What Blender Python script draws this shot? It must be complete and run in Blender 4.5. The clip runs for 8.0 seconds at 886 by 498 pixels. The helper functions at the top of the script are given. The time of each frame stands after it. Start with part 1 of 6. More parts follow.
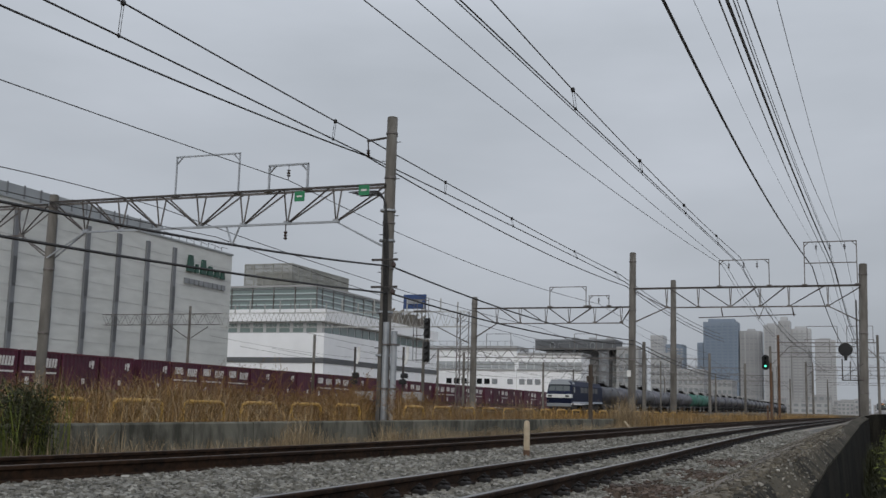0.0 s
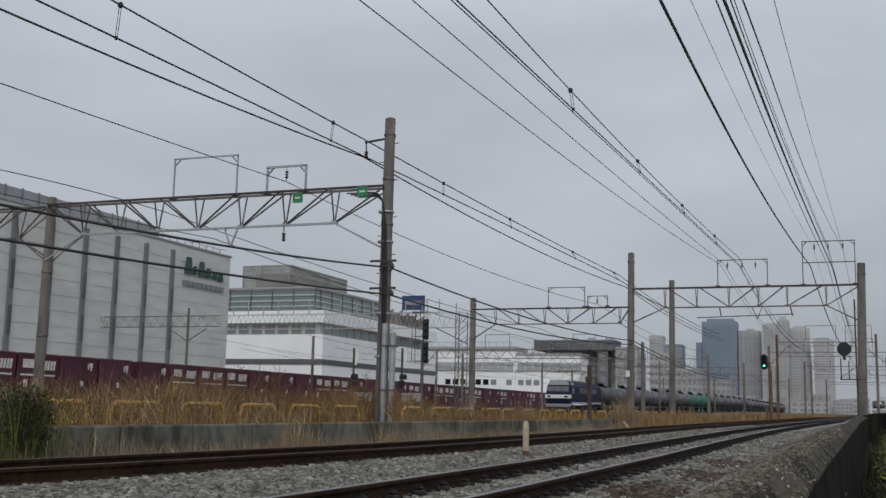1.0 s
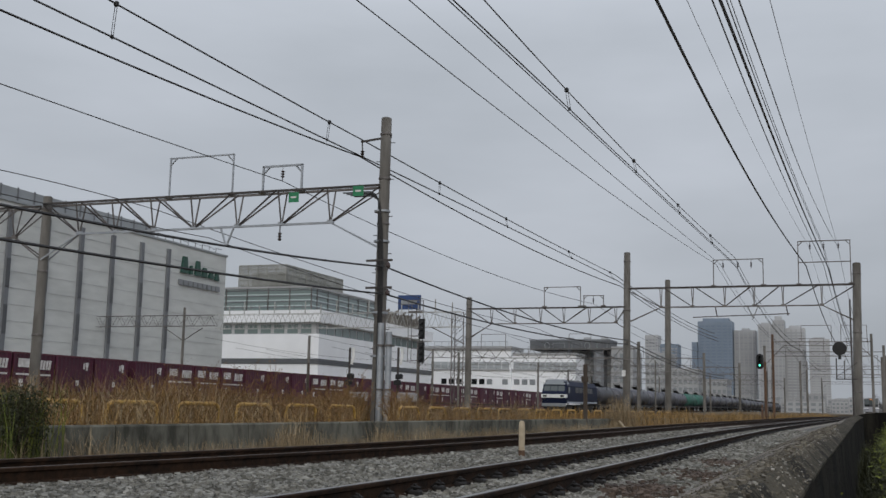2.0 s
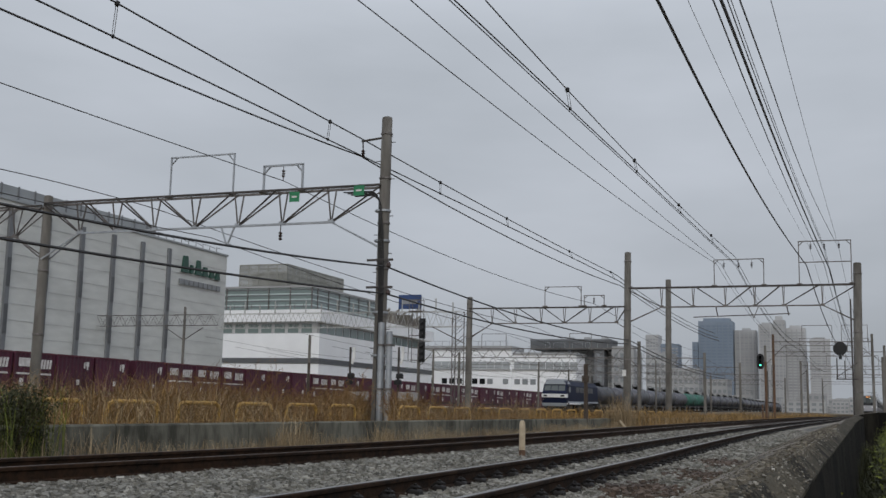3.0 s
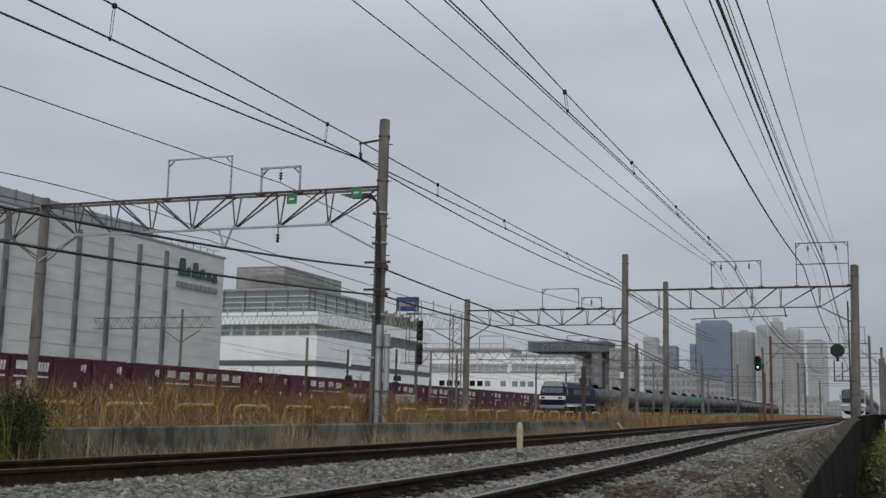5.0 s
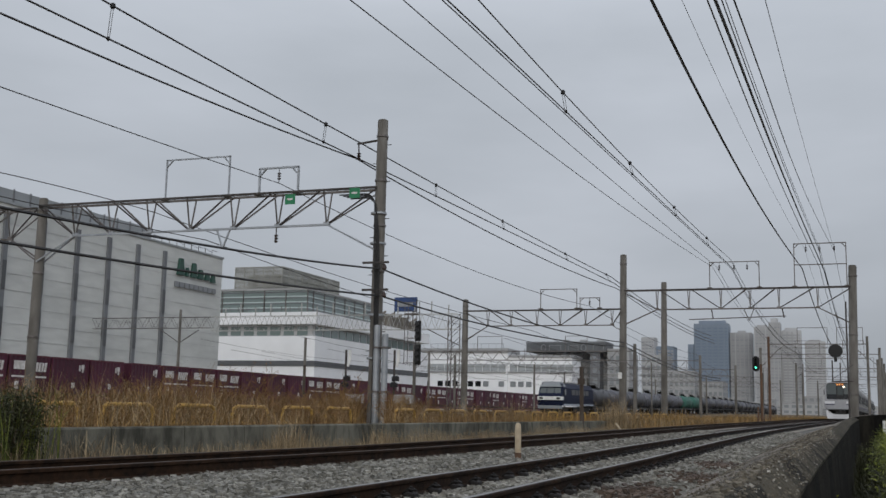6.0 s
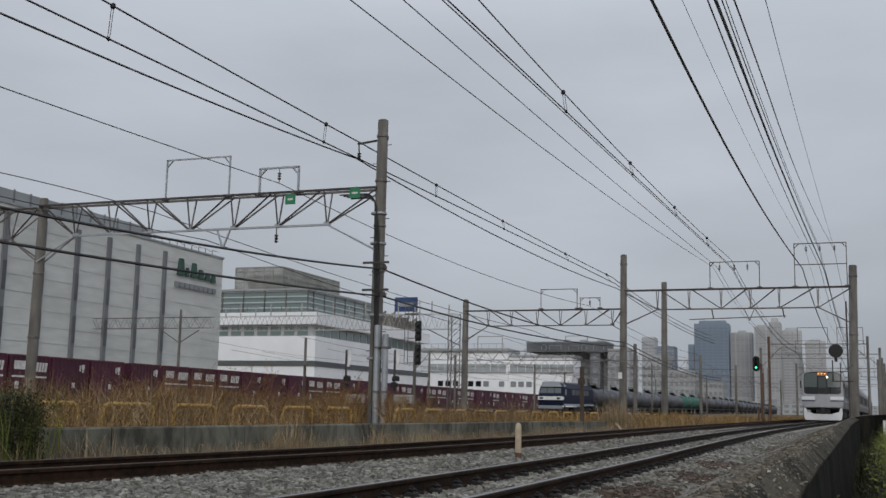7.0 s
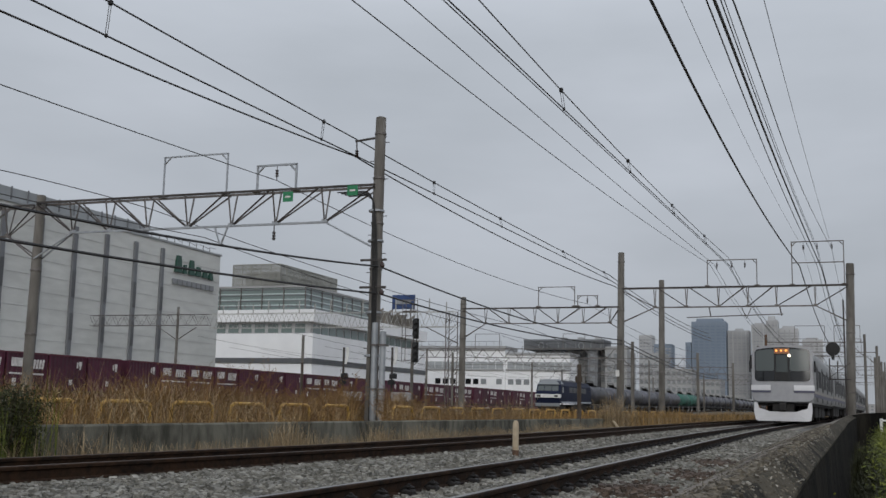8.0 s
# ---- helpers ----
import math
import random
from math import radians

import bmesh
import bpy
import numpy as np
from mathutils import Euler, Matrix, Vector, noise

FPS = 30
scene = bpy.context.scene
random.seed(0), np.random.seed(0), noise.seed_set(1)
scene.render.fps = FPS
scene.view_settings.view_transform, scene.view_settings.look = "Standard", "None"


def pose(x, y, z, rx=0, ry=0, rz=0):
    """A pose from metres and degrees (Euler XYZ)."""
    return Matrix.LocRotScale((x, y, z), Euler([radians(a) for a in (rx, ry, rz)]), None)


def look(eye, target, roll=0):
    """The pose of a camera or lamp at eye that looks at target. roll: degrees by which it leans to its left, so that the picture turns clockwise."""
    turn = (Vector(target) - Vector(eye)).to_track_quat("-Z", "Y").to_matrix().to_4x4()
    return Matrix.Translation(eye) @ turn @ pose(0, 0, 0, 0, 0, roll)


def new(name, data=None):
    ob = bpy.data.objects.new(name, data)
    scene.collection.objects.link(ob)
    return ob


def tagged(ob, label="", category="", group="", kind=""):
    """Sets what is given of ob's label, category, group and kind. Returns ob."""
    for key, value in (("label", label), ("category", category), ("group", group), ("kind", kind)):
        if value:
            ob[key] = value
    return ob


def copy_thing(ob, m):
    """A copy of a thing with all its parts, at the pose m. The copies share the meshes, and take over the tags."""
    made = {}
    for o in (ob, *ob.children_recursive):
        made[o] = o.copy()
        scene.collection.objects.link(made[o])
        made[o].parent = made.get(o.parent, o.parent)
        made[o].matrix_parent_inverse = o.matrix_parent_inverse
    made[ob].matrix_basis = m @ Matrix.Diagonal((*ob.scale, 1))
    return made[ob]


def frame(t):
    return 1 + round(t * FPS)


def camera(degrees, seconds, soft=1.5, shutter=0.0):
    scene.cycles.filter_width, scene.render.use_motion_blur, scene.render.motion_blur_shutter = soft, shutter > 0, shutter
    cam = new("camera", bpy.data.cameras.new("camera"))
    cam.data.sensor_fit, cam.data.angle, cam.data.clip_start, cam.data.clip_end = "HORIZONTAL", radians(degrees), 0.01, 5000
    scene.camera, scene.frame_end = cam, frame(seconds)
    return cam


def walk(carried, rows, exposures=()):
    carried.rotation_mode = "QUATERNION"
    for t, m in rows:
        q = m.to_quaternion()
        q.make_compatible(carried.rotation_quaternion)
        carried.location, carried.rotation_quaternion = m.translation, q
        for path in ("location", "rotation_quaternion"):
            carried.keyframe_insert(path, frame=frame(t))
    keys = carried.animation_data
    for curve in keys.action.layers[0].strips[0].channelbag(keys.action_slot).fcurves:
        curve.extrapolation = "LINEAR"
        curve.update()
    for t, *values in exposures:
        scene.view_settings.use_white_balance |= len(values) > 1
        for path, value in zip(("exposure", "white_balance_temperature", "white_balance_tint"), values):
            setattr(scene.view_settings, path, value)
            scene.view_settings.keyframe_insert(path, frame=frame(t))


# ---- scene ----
cam = camera(44.85, 8.0, soft=1.5)
EYE = (0.0, 0.0, 0.6)
walk(cam, [
    (0.0, pose(*EYE, 98.373, -1.330, 20.231)),
    (0.5, pose(*EYE, 98.378, -1.232, 20.319)),
    (1.0, pose(*EYE, 98.426, -1.094, 20.177)),
    (1.5, pose(*EYE, 98.422, -1.060, 19.981)),
    (3.0, pose(*EYE, 98.385, -1.150, 19.991)),
    (3.5, pose(*EYE, 98.415, -1.131, 19.961)),
    (4.0, pose(*EYE, 98.384, -1.134, 19.957)),
    (4.5, pose(*EYE, 98.477, -1.127, 19.914)),
    (6.0, pose(*EYE, 98.524, -1.110, 19.768)),
    (6.5, pose(*EYE, 98.595, -1.170, 19.732)),
    (7.0, pose(*EYE, 98.524, -1.100, 19.783)),
    (7.5, pose(*EYE, 98.481, -1.170, 19.696)),
    (8.0, pose(*EYE, 98.398, -1.175, 19.644)),
])

# ---- world and sun: a flat, overcast sky ----
scene.view_settings.exposure = 0.0
world = bpy.data.worlds.new("overcast_sky")
world.use_nodes = True
scene.world = world
wn, wl = world.node_tree.nodes, world.node_tree.links
wn.clear()
w_out, w_bg = wn.new("ShaderNodeOutputWorld"), wn.new("ShaderNodeBackground")
w_sky = wn.new("ShaderNodeTexSky")
w_sky.sky_type, w_sky.sun_disc = "NISHITA", False
w_sky.sun_elevation, w_sky.sun_rotation = radians(29), radians(165)
w_sky.air_density, w_sky.dust_density = 1.0, 3.0
w_co, w_noise, w_ramp = wn.new("ShaderNodeTexCoord"), wn.new("ShaderNodeTexNoise"), wn.new("ShaderNodeValToRGB")
w_map = wn.new("ShaderNodeMapping")
w_map.inputs["Scale"].default_value = (1.0, 1.0, 3.2)
w_noise.inputs["Scale"].default_value, w_noise.inputs["Detail"].default_value = 2.0, 5.0
w_ramp.color_ramp.elements[0].position, w_ramp.color_ramp.elements[1].position = 0.30, 0.72
w_ramp.color_ramp.elements[0].color = (4.30, 4.58, 5.10, 1)
w_ramp.color_ramp.elements[1].color = (5.85, 6.15, 6.88, 1)
w_mix = wn.new("ShaderNodeMix")
w_mix.data_type = "RGBA"
w_mix.inputs["Factor"].default_value = 0.96
wl.new(w_co.outputs["Generated"], w_map.inputs["Vector"])
wl.new(w_map.outputs["Vector"], w_noise.inputs["Vector"])
wl.new(w_noise.outputs["Fac"], w_ramp.inputs["Fac"])
wl.new(w_sky.outputs["Color"], w_mix.inputs["A"])
wl.new(w_ramp.outputs["Color"], w_mix.inputs["B"])
w_sep, w_fall, w_dim = wn.new("ShaderNodeSeparateXYZ"), wn.new("ShaderNodeValToRGB"), wn.new("ShaderNodeMix")
# brightness by height: 0.5 is the horizon, 1.0 overhead
stops = ((0.0, 0.55, 0.99), (0.5, 0.91, 0.99), (0.54, 0.98, 1.0), (0.58, 1.10, 1.015), (0.64, 1.26, 1.03), (0.70, 1.34, 1.03), (1.0, 0.78, 1.01))
while len(w_fall.color_ramp.elements) < len(stops):
    w_fall.color_ramp.elements.new(0.5)
for k, (at, v, blue) in enumerate(stops):
    e = w_fall.color_ramp.elements[k]
    e.position, e.color = at, (v * 0.985, v, v * blue, 1)
w_dim.data_type, w_dim.blend_type = "RGBA", "MULTIPLY"
w_dim.inputs["Factor"].default_value = 1.0
wl.new(w_co.outputs["Generated"], w_sep.inputs["Vector"])
wl.new(w_sep.outputs["Z"], w_fall.inputs["Fac"])
wl.new(w_mix.outputs["Result"], w_dim.inputs["A"])
wl.new(w_fall.outputs["Color"], w_dim.inputs["B"])
wl.new(w_dim.outputs["Result"], w_bg.inputs["Color"])
w_bg.inputs["Strength"].default_value = 0.133
wl.new(w_bg.outputs["Background"], w_out.inputs["Surface"])

sun = new("sun", bpy.data.lights.new("sun", "SUN"))
sun.data.energy, sun.data.angle, sun.data.color = 0.9, radians(35), (1.0, 0.97, 0.92)
sun.matrix_basis = look((20, -72, 42), (0, 0, 0))

# ---- materials ----


def mat(name, c1, c2=None, scale=3.0, rough=0.7, metal=0.0, bump=0.0, bscale=None, big=0.25, vary=0.0, island=0.0,
        stretch=(1, 1, 1), spec=0.4):
    """Two-scale mottled surface between colours c1 and c2 with fine relief."""
    m = bpy.data.materials.new(name)
    m.use_nodes = True
    n, l = m.node_tree.nodes, m.node_tree.links
    p = n["Principled BSDF"]
    p.inputs["Roughness"].default_value, p.inputs["Metallic"].default_value = rough, metal
    p.inputs["Specular IOR Level"].default_value = spec
    c2 = c2 or tuple(v * 0.8 for v in c1)
    co, mp = n.new("ShaderNodeTexCoord"), n.new("ShaderNodeMapping")
    mp.inputs["Scale"].default_value = stretch
    l.new(co.outputs["Object"], mp.inputs["Vector"])
    fine, wide = n.new("ShaderNodeTexNoise"), n.new("ShaderNodeTexNoise")
    fine.inputs["Scale"].default_value, fine.inputs["Detail"].default_value = scale, 6.0
    wide.inputs["Scale"].default_value, wide.inputs["Detail"].default_value = scale * 0.13, 3.0
    l.new(mp.outputs["Vector"], fine.inputs["Vector"])
    l.new(mp.outputs["Vector"], wide.inputs["Vector"])
    add = n.new("ShaderNodeMath")
    add.operation = "MULTIPLY_ADD"
    add.inputs[1].default_value = 1.0
    l.new(fine.outputs["Fac"], add.inputs[0])
    sub = n.new("ShaderNodeMath")
    sub.operation = "MULTIPLY_ADD"
    sub.inputs[1].default_value, sub.inputs[2].default_value = big * 3, -big * 1.5
    l.new(wide.outputs["Fac"], sub.inputs[0])
    l.new(sub.outputs[0], add.inputs[2])
    ramp = n.new("ShaderNodeValToRGB")
    ramp.color_ramp.elements[0].position, ramp.color_ramp.elements[1].position = 0.3, 0.7
    ramp.color_ramp.elements[0].color, ramp.color_ramp.elements[1].color = (*c2, 1), (*c1, 1)
    l.new(add.outputs[0], ramp.inputs["Fac"])
    colour = ramp.outputs["Color"]
    if vary or island:
        hsv = n.new("ShaderNodeHueSaturation")
        rng = n.new("ShaderNodeMapRange")
        amount = vary or island
        rng.inputs["To Min"].default_value, rng.inputs["To Max"].default_value = 1 - amount, 1 + amount
        if vary:
            l.new(n.new("ShaderNodeObjectInfo").outputs["Random"], rng.inputs["Value"])
        else:
            l.new(n.new("ShaderNodeNewGeometry").outputs["Random Per Island"], rng.inputs["Value"])
        l.new(rng.outputs["Result"], hsv.inputs["Value"])
        l.new(colour, hsv.inputs["Color"])
        colour = hsv.outputs["Color"]
    l.new(colour, p.inputs["Base Color"])
    if bump:
        b, bn = n.new("ShaderNodeBump"), n.new("ShaderNodeTexNoise")
        bn.inputs["Scale"].default_value, bn.inputs["Detail"].default_value = bscale or scale * 4, 5.0
        l.new(mp.outputs["Vector"], bn.inputs["Vector"])
        b.inputs["Strength"].default_value, b.inputs["Distance"].default_value = bump, 0.02
        l.new(bn.outputs["Fac"], b.inputs["Height"])
        l.new(b.outputs["Normal"], p.inputs["Normal"])
    return m


def glow(name, colour, strength):
    m = bpy.data.materials.new(name)
    m.use_nodes = True
    p = m.node_tree.nodes["Principled BSDF"]
    p.inputs["Base Color"].default_value = (*colour, 1)
    p.inputs["Emission Color"].default_value = (*colour, 1)
    p.inputs["Emission Strength"].default_value = strength
    return m


def glass(name, colour, rough=0.06):
    m = bpy.data.materials.new(name)
    m.use_nodes = True
    p = m.node_tree.nodes["Principled BSDF"]
    p.inputs["Base Color"].default_value = (*colour, 1)
    p.inputs["Roughness"].default_value = rough
    p.inputs["Specular IOR Level"].default_value = 0.6
    return m


M_SOIL = mat("soil_dry_grass", (0.14, 0.095, 0.045), (0.06, 0.045, 0.025), 1.2, 0.95, bump=0.6, big=0.4)
M_BALLAST = mat("ballast_bed", (0.16, 0.155, 0.138), (0.045, 0.043, 0.037), 16.0, 0.95, bump=1.0, bscale=22, big=0.2)
M_STONE = mat("ballast_stone", (0.25, 0.242, 0.212), (0.12, 0.115, 0.098), 9.0, 0.9, bump=0.4, bscale=60, island=0.45)
M_STONE_BROWN = mat("rusty_ballast_stone", (0.11, 0.08, 0.06), (0.05, 0.037, 0.03), 9.0, 0.9, bump=0.4, bscale=60, island=0.4)
M_DIRT = mat("brown_dirt_bank", (0.22, 0.195, 0.165), (0.07, 0.06, 0.048), 14.0, 0.95, bump=0.9, bscale=30, big=0.4)
M_PEBBLE = mat("brown_grey_pebble", (0.17, 0.15, 0.115), (0.065, 0.055, 0.04), 9.0, 0.9, bump=0.4, bscale=60, island=0.5)
M_RUSTBED = mat("rust_stained_ballast", (0.045, 0.03, 0.02), (0.014, 0.01, 0.007), 16.0, 0.95, bump=1.0, bscale=22, big=0.3)
M_RUST = mat("rusty_rail_steel", (0.040, 0.021, 0.011), (0.011, 0.007, 0.005), 14.0, 0.8, 0.1, bump=0.3, spec=0.15)
M_RAILRUST = mat("rusty_rail_head", (0.095, 0.068, 0.05), (0.05, 0.034, 0.025), 20.0, 0.6, 0.4, stretch=(1, .05, 1))
M_RAILTOP = mat("polished_rail_head", (0.26, 0.25, 0.24), (0.17, 0.16, 0.155), 20.0, 0.45, 0.9, stretch=(1, .05, 1))
M_SLEEPER = mat("sleeper_concrete", (0.34, 0.32, 0.29), (0.22, 0.2, 0.175), 8.0, 0.9, bump=0.4, vary=0.15)
M_RUSTPOST = mat("rusty_brown_post", (0.15, 0.085, 0.05), (0.08, 0.045, 0.028), 8.0, 0.8, big=0.4)
M_CLIP = mat("black_rail_clip", (0.03, 0.028, 0.027), (0.018, 0.016, 0.015), 20, 0.6, 0.5)
M_POLE = mat("pole_concrete", (0.19, 0.178, 0.16), (0.10, 0.092, 0.08), 3.0, 0.9, bump=0.25, big=0.45, stretch=(1, 1, .3))
M_STEEL = mat("galvanised_steel_grey", (0.195, 0.18, 0.17), (0.10, 0.088, 0.08), 5.0, 0.6, 0.45, big=0.4)
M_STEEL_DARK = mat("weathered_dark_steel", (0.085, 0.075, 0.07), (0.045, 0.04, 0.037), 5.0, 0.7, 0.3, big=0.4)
M_PALESTEEL = mat("pale_painted_steel", (0.46, 0.46, 0.44), (0.30, 0.30, 0.28), 3.0, 0.6, 0.1, big=0.4)
M_ZINC = mat("light_zinc_pipe", (0.42, 0.44, 0.46), (0.31, 0.33, 0.35), 4.0, 0.5, 0.5)
M_WIRE = mat("dark_copper_wire", (0.05, 0.045, 0.042), (0.03, 0.028, 0.026), 4.0, 0.6, 0.3)
M_CABLE = mat("black_insulated_cable", (0.02, 0.019, 0.019), (0.012, 0.012, 0.012), 4.0, 0.55)
M_INSUL = mat("brown_porcelain", (0.06, 0.04, 0.035), (0.04, 0.028, 0.025), 6.0, 0.25)
M_WALL = mat("mossy_old_concrete", (0.165, 0.158, 0.125), (0.05, 0.048, 0.036), 5.0, 0.95, bump=0.6, bscale=20, big=0.4, stretch=(1, 1, .5))
# parapet concrete in two tones: mouldy face with shade painted in, bevel lighter
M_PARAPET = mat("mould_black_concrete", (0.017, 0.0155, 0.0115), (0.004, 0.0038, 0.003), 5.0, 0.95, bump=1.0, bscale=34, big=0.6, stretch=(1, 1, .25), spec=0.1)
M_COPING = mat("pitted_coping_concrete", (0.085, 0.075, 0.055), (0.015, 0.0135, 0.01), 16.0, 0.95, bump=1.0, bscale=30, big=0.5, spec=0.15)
M_FLECK = mat("pale_spalled_fleck", (0.34, 0.32, 0.28), (0.2, 0.19, 0.165), 9.0, 0.9, island=0.4)
M_WHITE = mat("white_paint", (0.74, 0.74, 0.72), (0.6, 0.6, 0.58), 2.0, 0.5, big=0.3)
M_YELLOW = mat("yellow_pipe_paint", (0.56, 0.34, 0.06), (0.38, 0.22, 0.045), 6.0, 0.5, big=0.3)
M_REED = mat("dry_reed", (0.36, 0.225, 0.078), (0.17, 0.10, 0.036), 2.0, 0.9, island=0.5)
M_REED_PALE = mat("pale_straw", (0.40, 0.31, 0.185), (0.25, 0.18, 0.10), 2.0, 0.9, island=0.4)
M_SEED = mat("brown_seed_head", (0.23, 0.135, 0.055), (0.12, 0.066, 0.03), 2.0, 0.95, island=0.5)
M_TWIG = mat("brown_weed_stem", (0.24, 0.14, 0.06), (0.12, 0.068, 0.03), 2.0, 0.9, island=0.4)
M_LEAF = mat("dark_leaf", (0.046, 0.047, 0.014), (0.016, 0.019, 0.006), 3.0, 0.7, island=0.5)
M_LEAF_BRIGHT = mat("yellow_green_leaf", (0.15, 0.165, 0.02), (0.05, 0.07, 0.01), 3.0, 0.7, island=0.45)
M_BARK = mat("bark", (0.12, 0.09, 0.06), (0.07, 0.05, 0.035), 9.0, 0.9)
M_CONT = mat("maroon_container_steel", (0.085, 0.016, 0.036), (0.055, 0.011, 0.025), 1.5, 0.55, big=0.3, vary=0.25)
M_CONT_TOP = mat("faded_container_edge", (0.12, 0.03, 0.045), (0.08, 0.02, 0.03), 4.0, 0.6)
M_MARK = mat("white_marking", (0.74, 0.72, 0.70), (0.5, 0.48, 0.46), 5.0, 0.6)
M_UNDER = mat("underframe_black", (0.03, 0.028, 0.026), (0.018, 0.017, 0.016), 5.0, 0.8)
M_LOCO = mat("blue_loco_paint", (0.010, 0.015, 0.04), (0.007, 0.011, 0.03), 2.0, 0.6, spec=0.15)
M_LOCO_LIGHT = mat("pale_blue_grey_paint", (0.42, 0.46, 0.52), (0.36, 0.4, 0.46), 2.0, 0.4)
M_TANK = mat("dark_tank_steel", (0.085, 0.086, 0.098), (0.03, 0.03, 0.036), 0.5, 0.45, 0.2, vary=0.45, spec=0.4, big=0.5)
M_TANK_GREEN = mat("green_tank_steel", (0.07, 0.17, 0.135), (0.045, 0.12, 0.095), 1.2, 0.6, spec=0.15)
M_DARKGLASS = glass("dark_window_glass", (0.007, 0.008, 0.009))
# cab and door glass: the grey sky reflection is painted as base colour
M_CABGLASS = glass("grey_cab_glass", (0.085, 0.098, 0.095), 0.12)
M_DOORGLASS = glass("dim_door_glass", (0.05, 0.06, 0.058), 0.12)
M_OFFICEGLASS = glass("green_grey_office_glass", (0.17, 0.215, 0.205), 0.15)
M_SPANDREL = glass("pale_green_spandrel", (0.42, 0.50, 0.48), 0.3)
M_BANDGLASS = glass("pale_band_glass", (0.36, 0.38, 0.385), 0.25)
# tower glass, paled in its colour for distance haze
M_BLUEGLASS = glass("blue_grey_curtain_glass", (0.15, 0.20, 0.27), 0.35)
M_SILVER = mat("brushed_stainless", (0.29, 0.295, 0.295), (0.22, 0.225, 0.225), 3.0, 0.45, 0.3, stretch=(1, .1, 6))
# body steel darkened to paint the shade of recessed doors
M_DOORSTEEL = mat("dull_door_steel", (0.13, 0.132, 0.135), (0.10, 0.102, 0.104), 3.0, 0.5, 0.3)
M_MASK = mat("light_grey_front_panel", (0.35, 0.352, 0.365), (0.30, 0.302, 0.312), 3.0, 0.4)
M_TRAINWHITE = mat("off_white_front_panel", (0.68, 0.68, 0.69), (0.62, 0.62, 0.63), 3.0, 0.4)
M_POST = mat("aged_cream_concrete", (0.50, 0.41, 0.29), (0.36, 0.29, 0.2), 9.0, 0.8, bump=0.3)
M_CREAM = mat("cream_stripe", (0.32, 0.30, 0.27), (0.28, 0.26, 0.23), 3.0, 0.45)
M_SIDEGLASS = mat("dark_side_window", (0.012, 0.013, 0.015), (0.008, 0.009, 0.01), 2.0, 0.45, spec=0.1)
M_NAVY = mat("navy_stripe", (0.10, 0.10, 0.15), (0.08, 0.08, 0.12), 3.0, 0.45)
M_BLACK = mat("matt_black", (0.014, 0.014, 0.015), (0.01, 0.01, 0.01), 5.0, 0.6)
M_WAREHOUSE = mat("warehouse_white_panel", (0.62, 0.63, 0.60), (0.52, 0.53, 0.505), 0.35, 0.7, big=0.3, stretch=(1, 1, 4))
M_JOINT = mat("pale_panel_joint", (0.45, 0.45, 0.45), (0.4, 0.4, 0.4), 0.5, 0.7)
M_WAREGREY = mat("warehouse_grey_strip", (0.19, 0.20, 0.21), (0.15, 0.155, 0.165), 0.5, 0.7)
M_ROOFGREY = mat("grey_roof_louvre", (0.33, 0.35, 0.36), (0.27, 0.285, 0.29), 0.4, 0.6)
M_SCREEN = mat("weathered_screen_metal", (0.33, 0.33, 0.30), (0.24, 0.24, 0.215), 0.6, 0.7, big=0.4)
M_UNIT = mat("brown_roof_unit", (0.20, 0.18, 0.15), (0.11, 0.1, 0.085), 0.8, 0.8, big=0.4)
M_FACADE = mat("pale_facade", (0.86, 0.87, 0.88), (0.78, 0.79, 0.80), 0.3, 0.7, big=0.3)
M_FACADE2 = mat("grey_facade", (0.42, 0.42, 0.42), (0.34, 0.34, 0.34), 0.3, 0.8, big=0.3, vary=0.15)
# low-contrast greys: distance haze is mixed into wall and window colour
M_HAZEWALL = mat("hazy_grey_wall", (0.38, 0.385, 0.385), (0.32, 0.325, 0.325), 0.2, 0.8, vary=0.12)
M_HAZEWIN = mat("hazy_window", (0.25, 0.265, 0.275), (0.20, 0.215, 0.225), 0.3, 0.5)
M_BAND = mat("dark_facade_band", (0.12, 0.125, 0.13), (0.09, 0.095, 0.1), 0.4, 0.7)
# tower colours are paled and greyed to stand in for distance haze
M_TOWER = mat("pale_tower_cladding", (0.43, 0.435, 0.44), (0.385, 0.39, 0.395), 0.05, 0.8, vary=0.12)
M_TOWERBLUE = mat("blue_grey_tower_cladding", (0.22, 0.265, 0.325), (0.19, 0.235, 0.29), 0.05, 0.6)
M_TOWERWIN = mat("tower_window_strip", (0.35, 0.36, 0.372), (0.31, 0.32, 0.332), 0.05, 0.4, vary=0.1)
M_SIGNGREEN = mat("dark_green_sign", (0.03, 0.085, 0.065), (0.024, 0.07, 0.052), 2.0, 0.5)
M_SIGNGREY = mat("grey_sign_bars", (0.25, 0.26, 0.27), (0.22, 0.23, 0.24), 2.0, 0.6)
M_SIGNBLUE = mat("blue_sign_paint", (0.03, 0.06, 0.16), (0.025, 0.05, 0.13), 2.0, 0.5)
M_PLATE = mat("small_green_plate", (0.03, 0.22, 0.10), (0.025, 0.18, 0.08), 5.0, 0.5)
M_GREENLAMP = glow("green_signal_light", (0.1, 1.0, 0.62), 2.5)
M_AMBER = glow("amber_display_light", (1.0, 0.42, 0.10), 1.2)
M_HEADLAMP = glow("headlamp_light", (1.0, 0.88, 0.70), 3.0)
M_DISPLAY = glow("dim_display_panel", (0.20, 0.09, 0.04), 0.3)
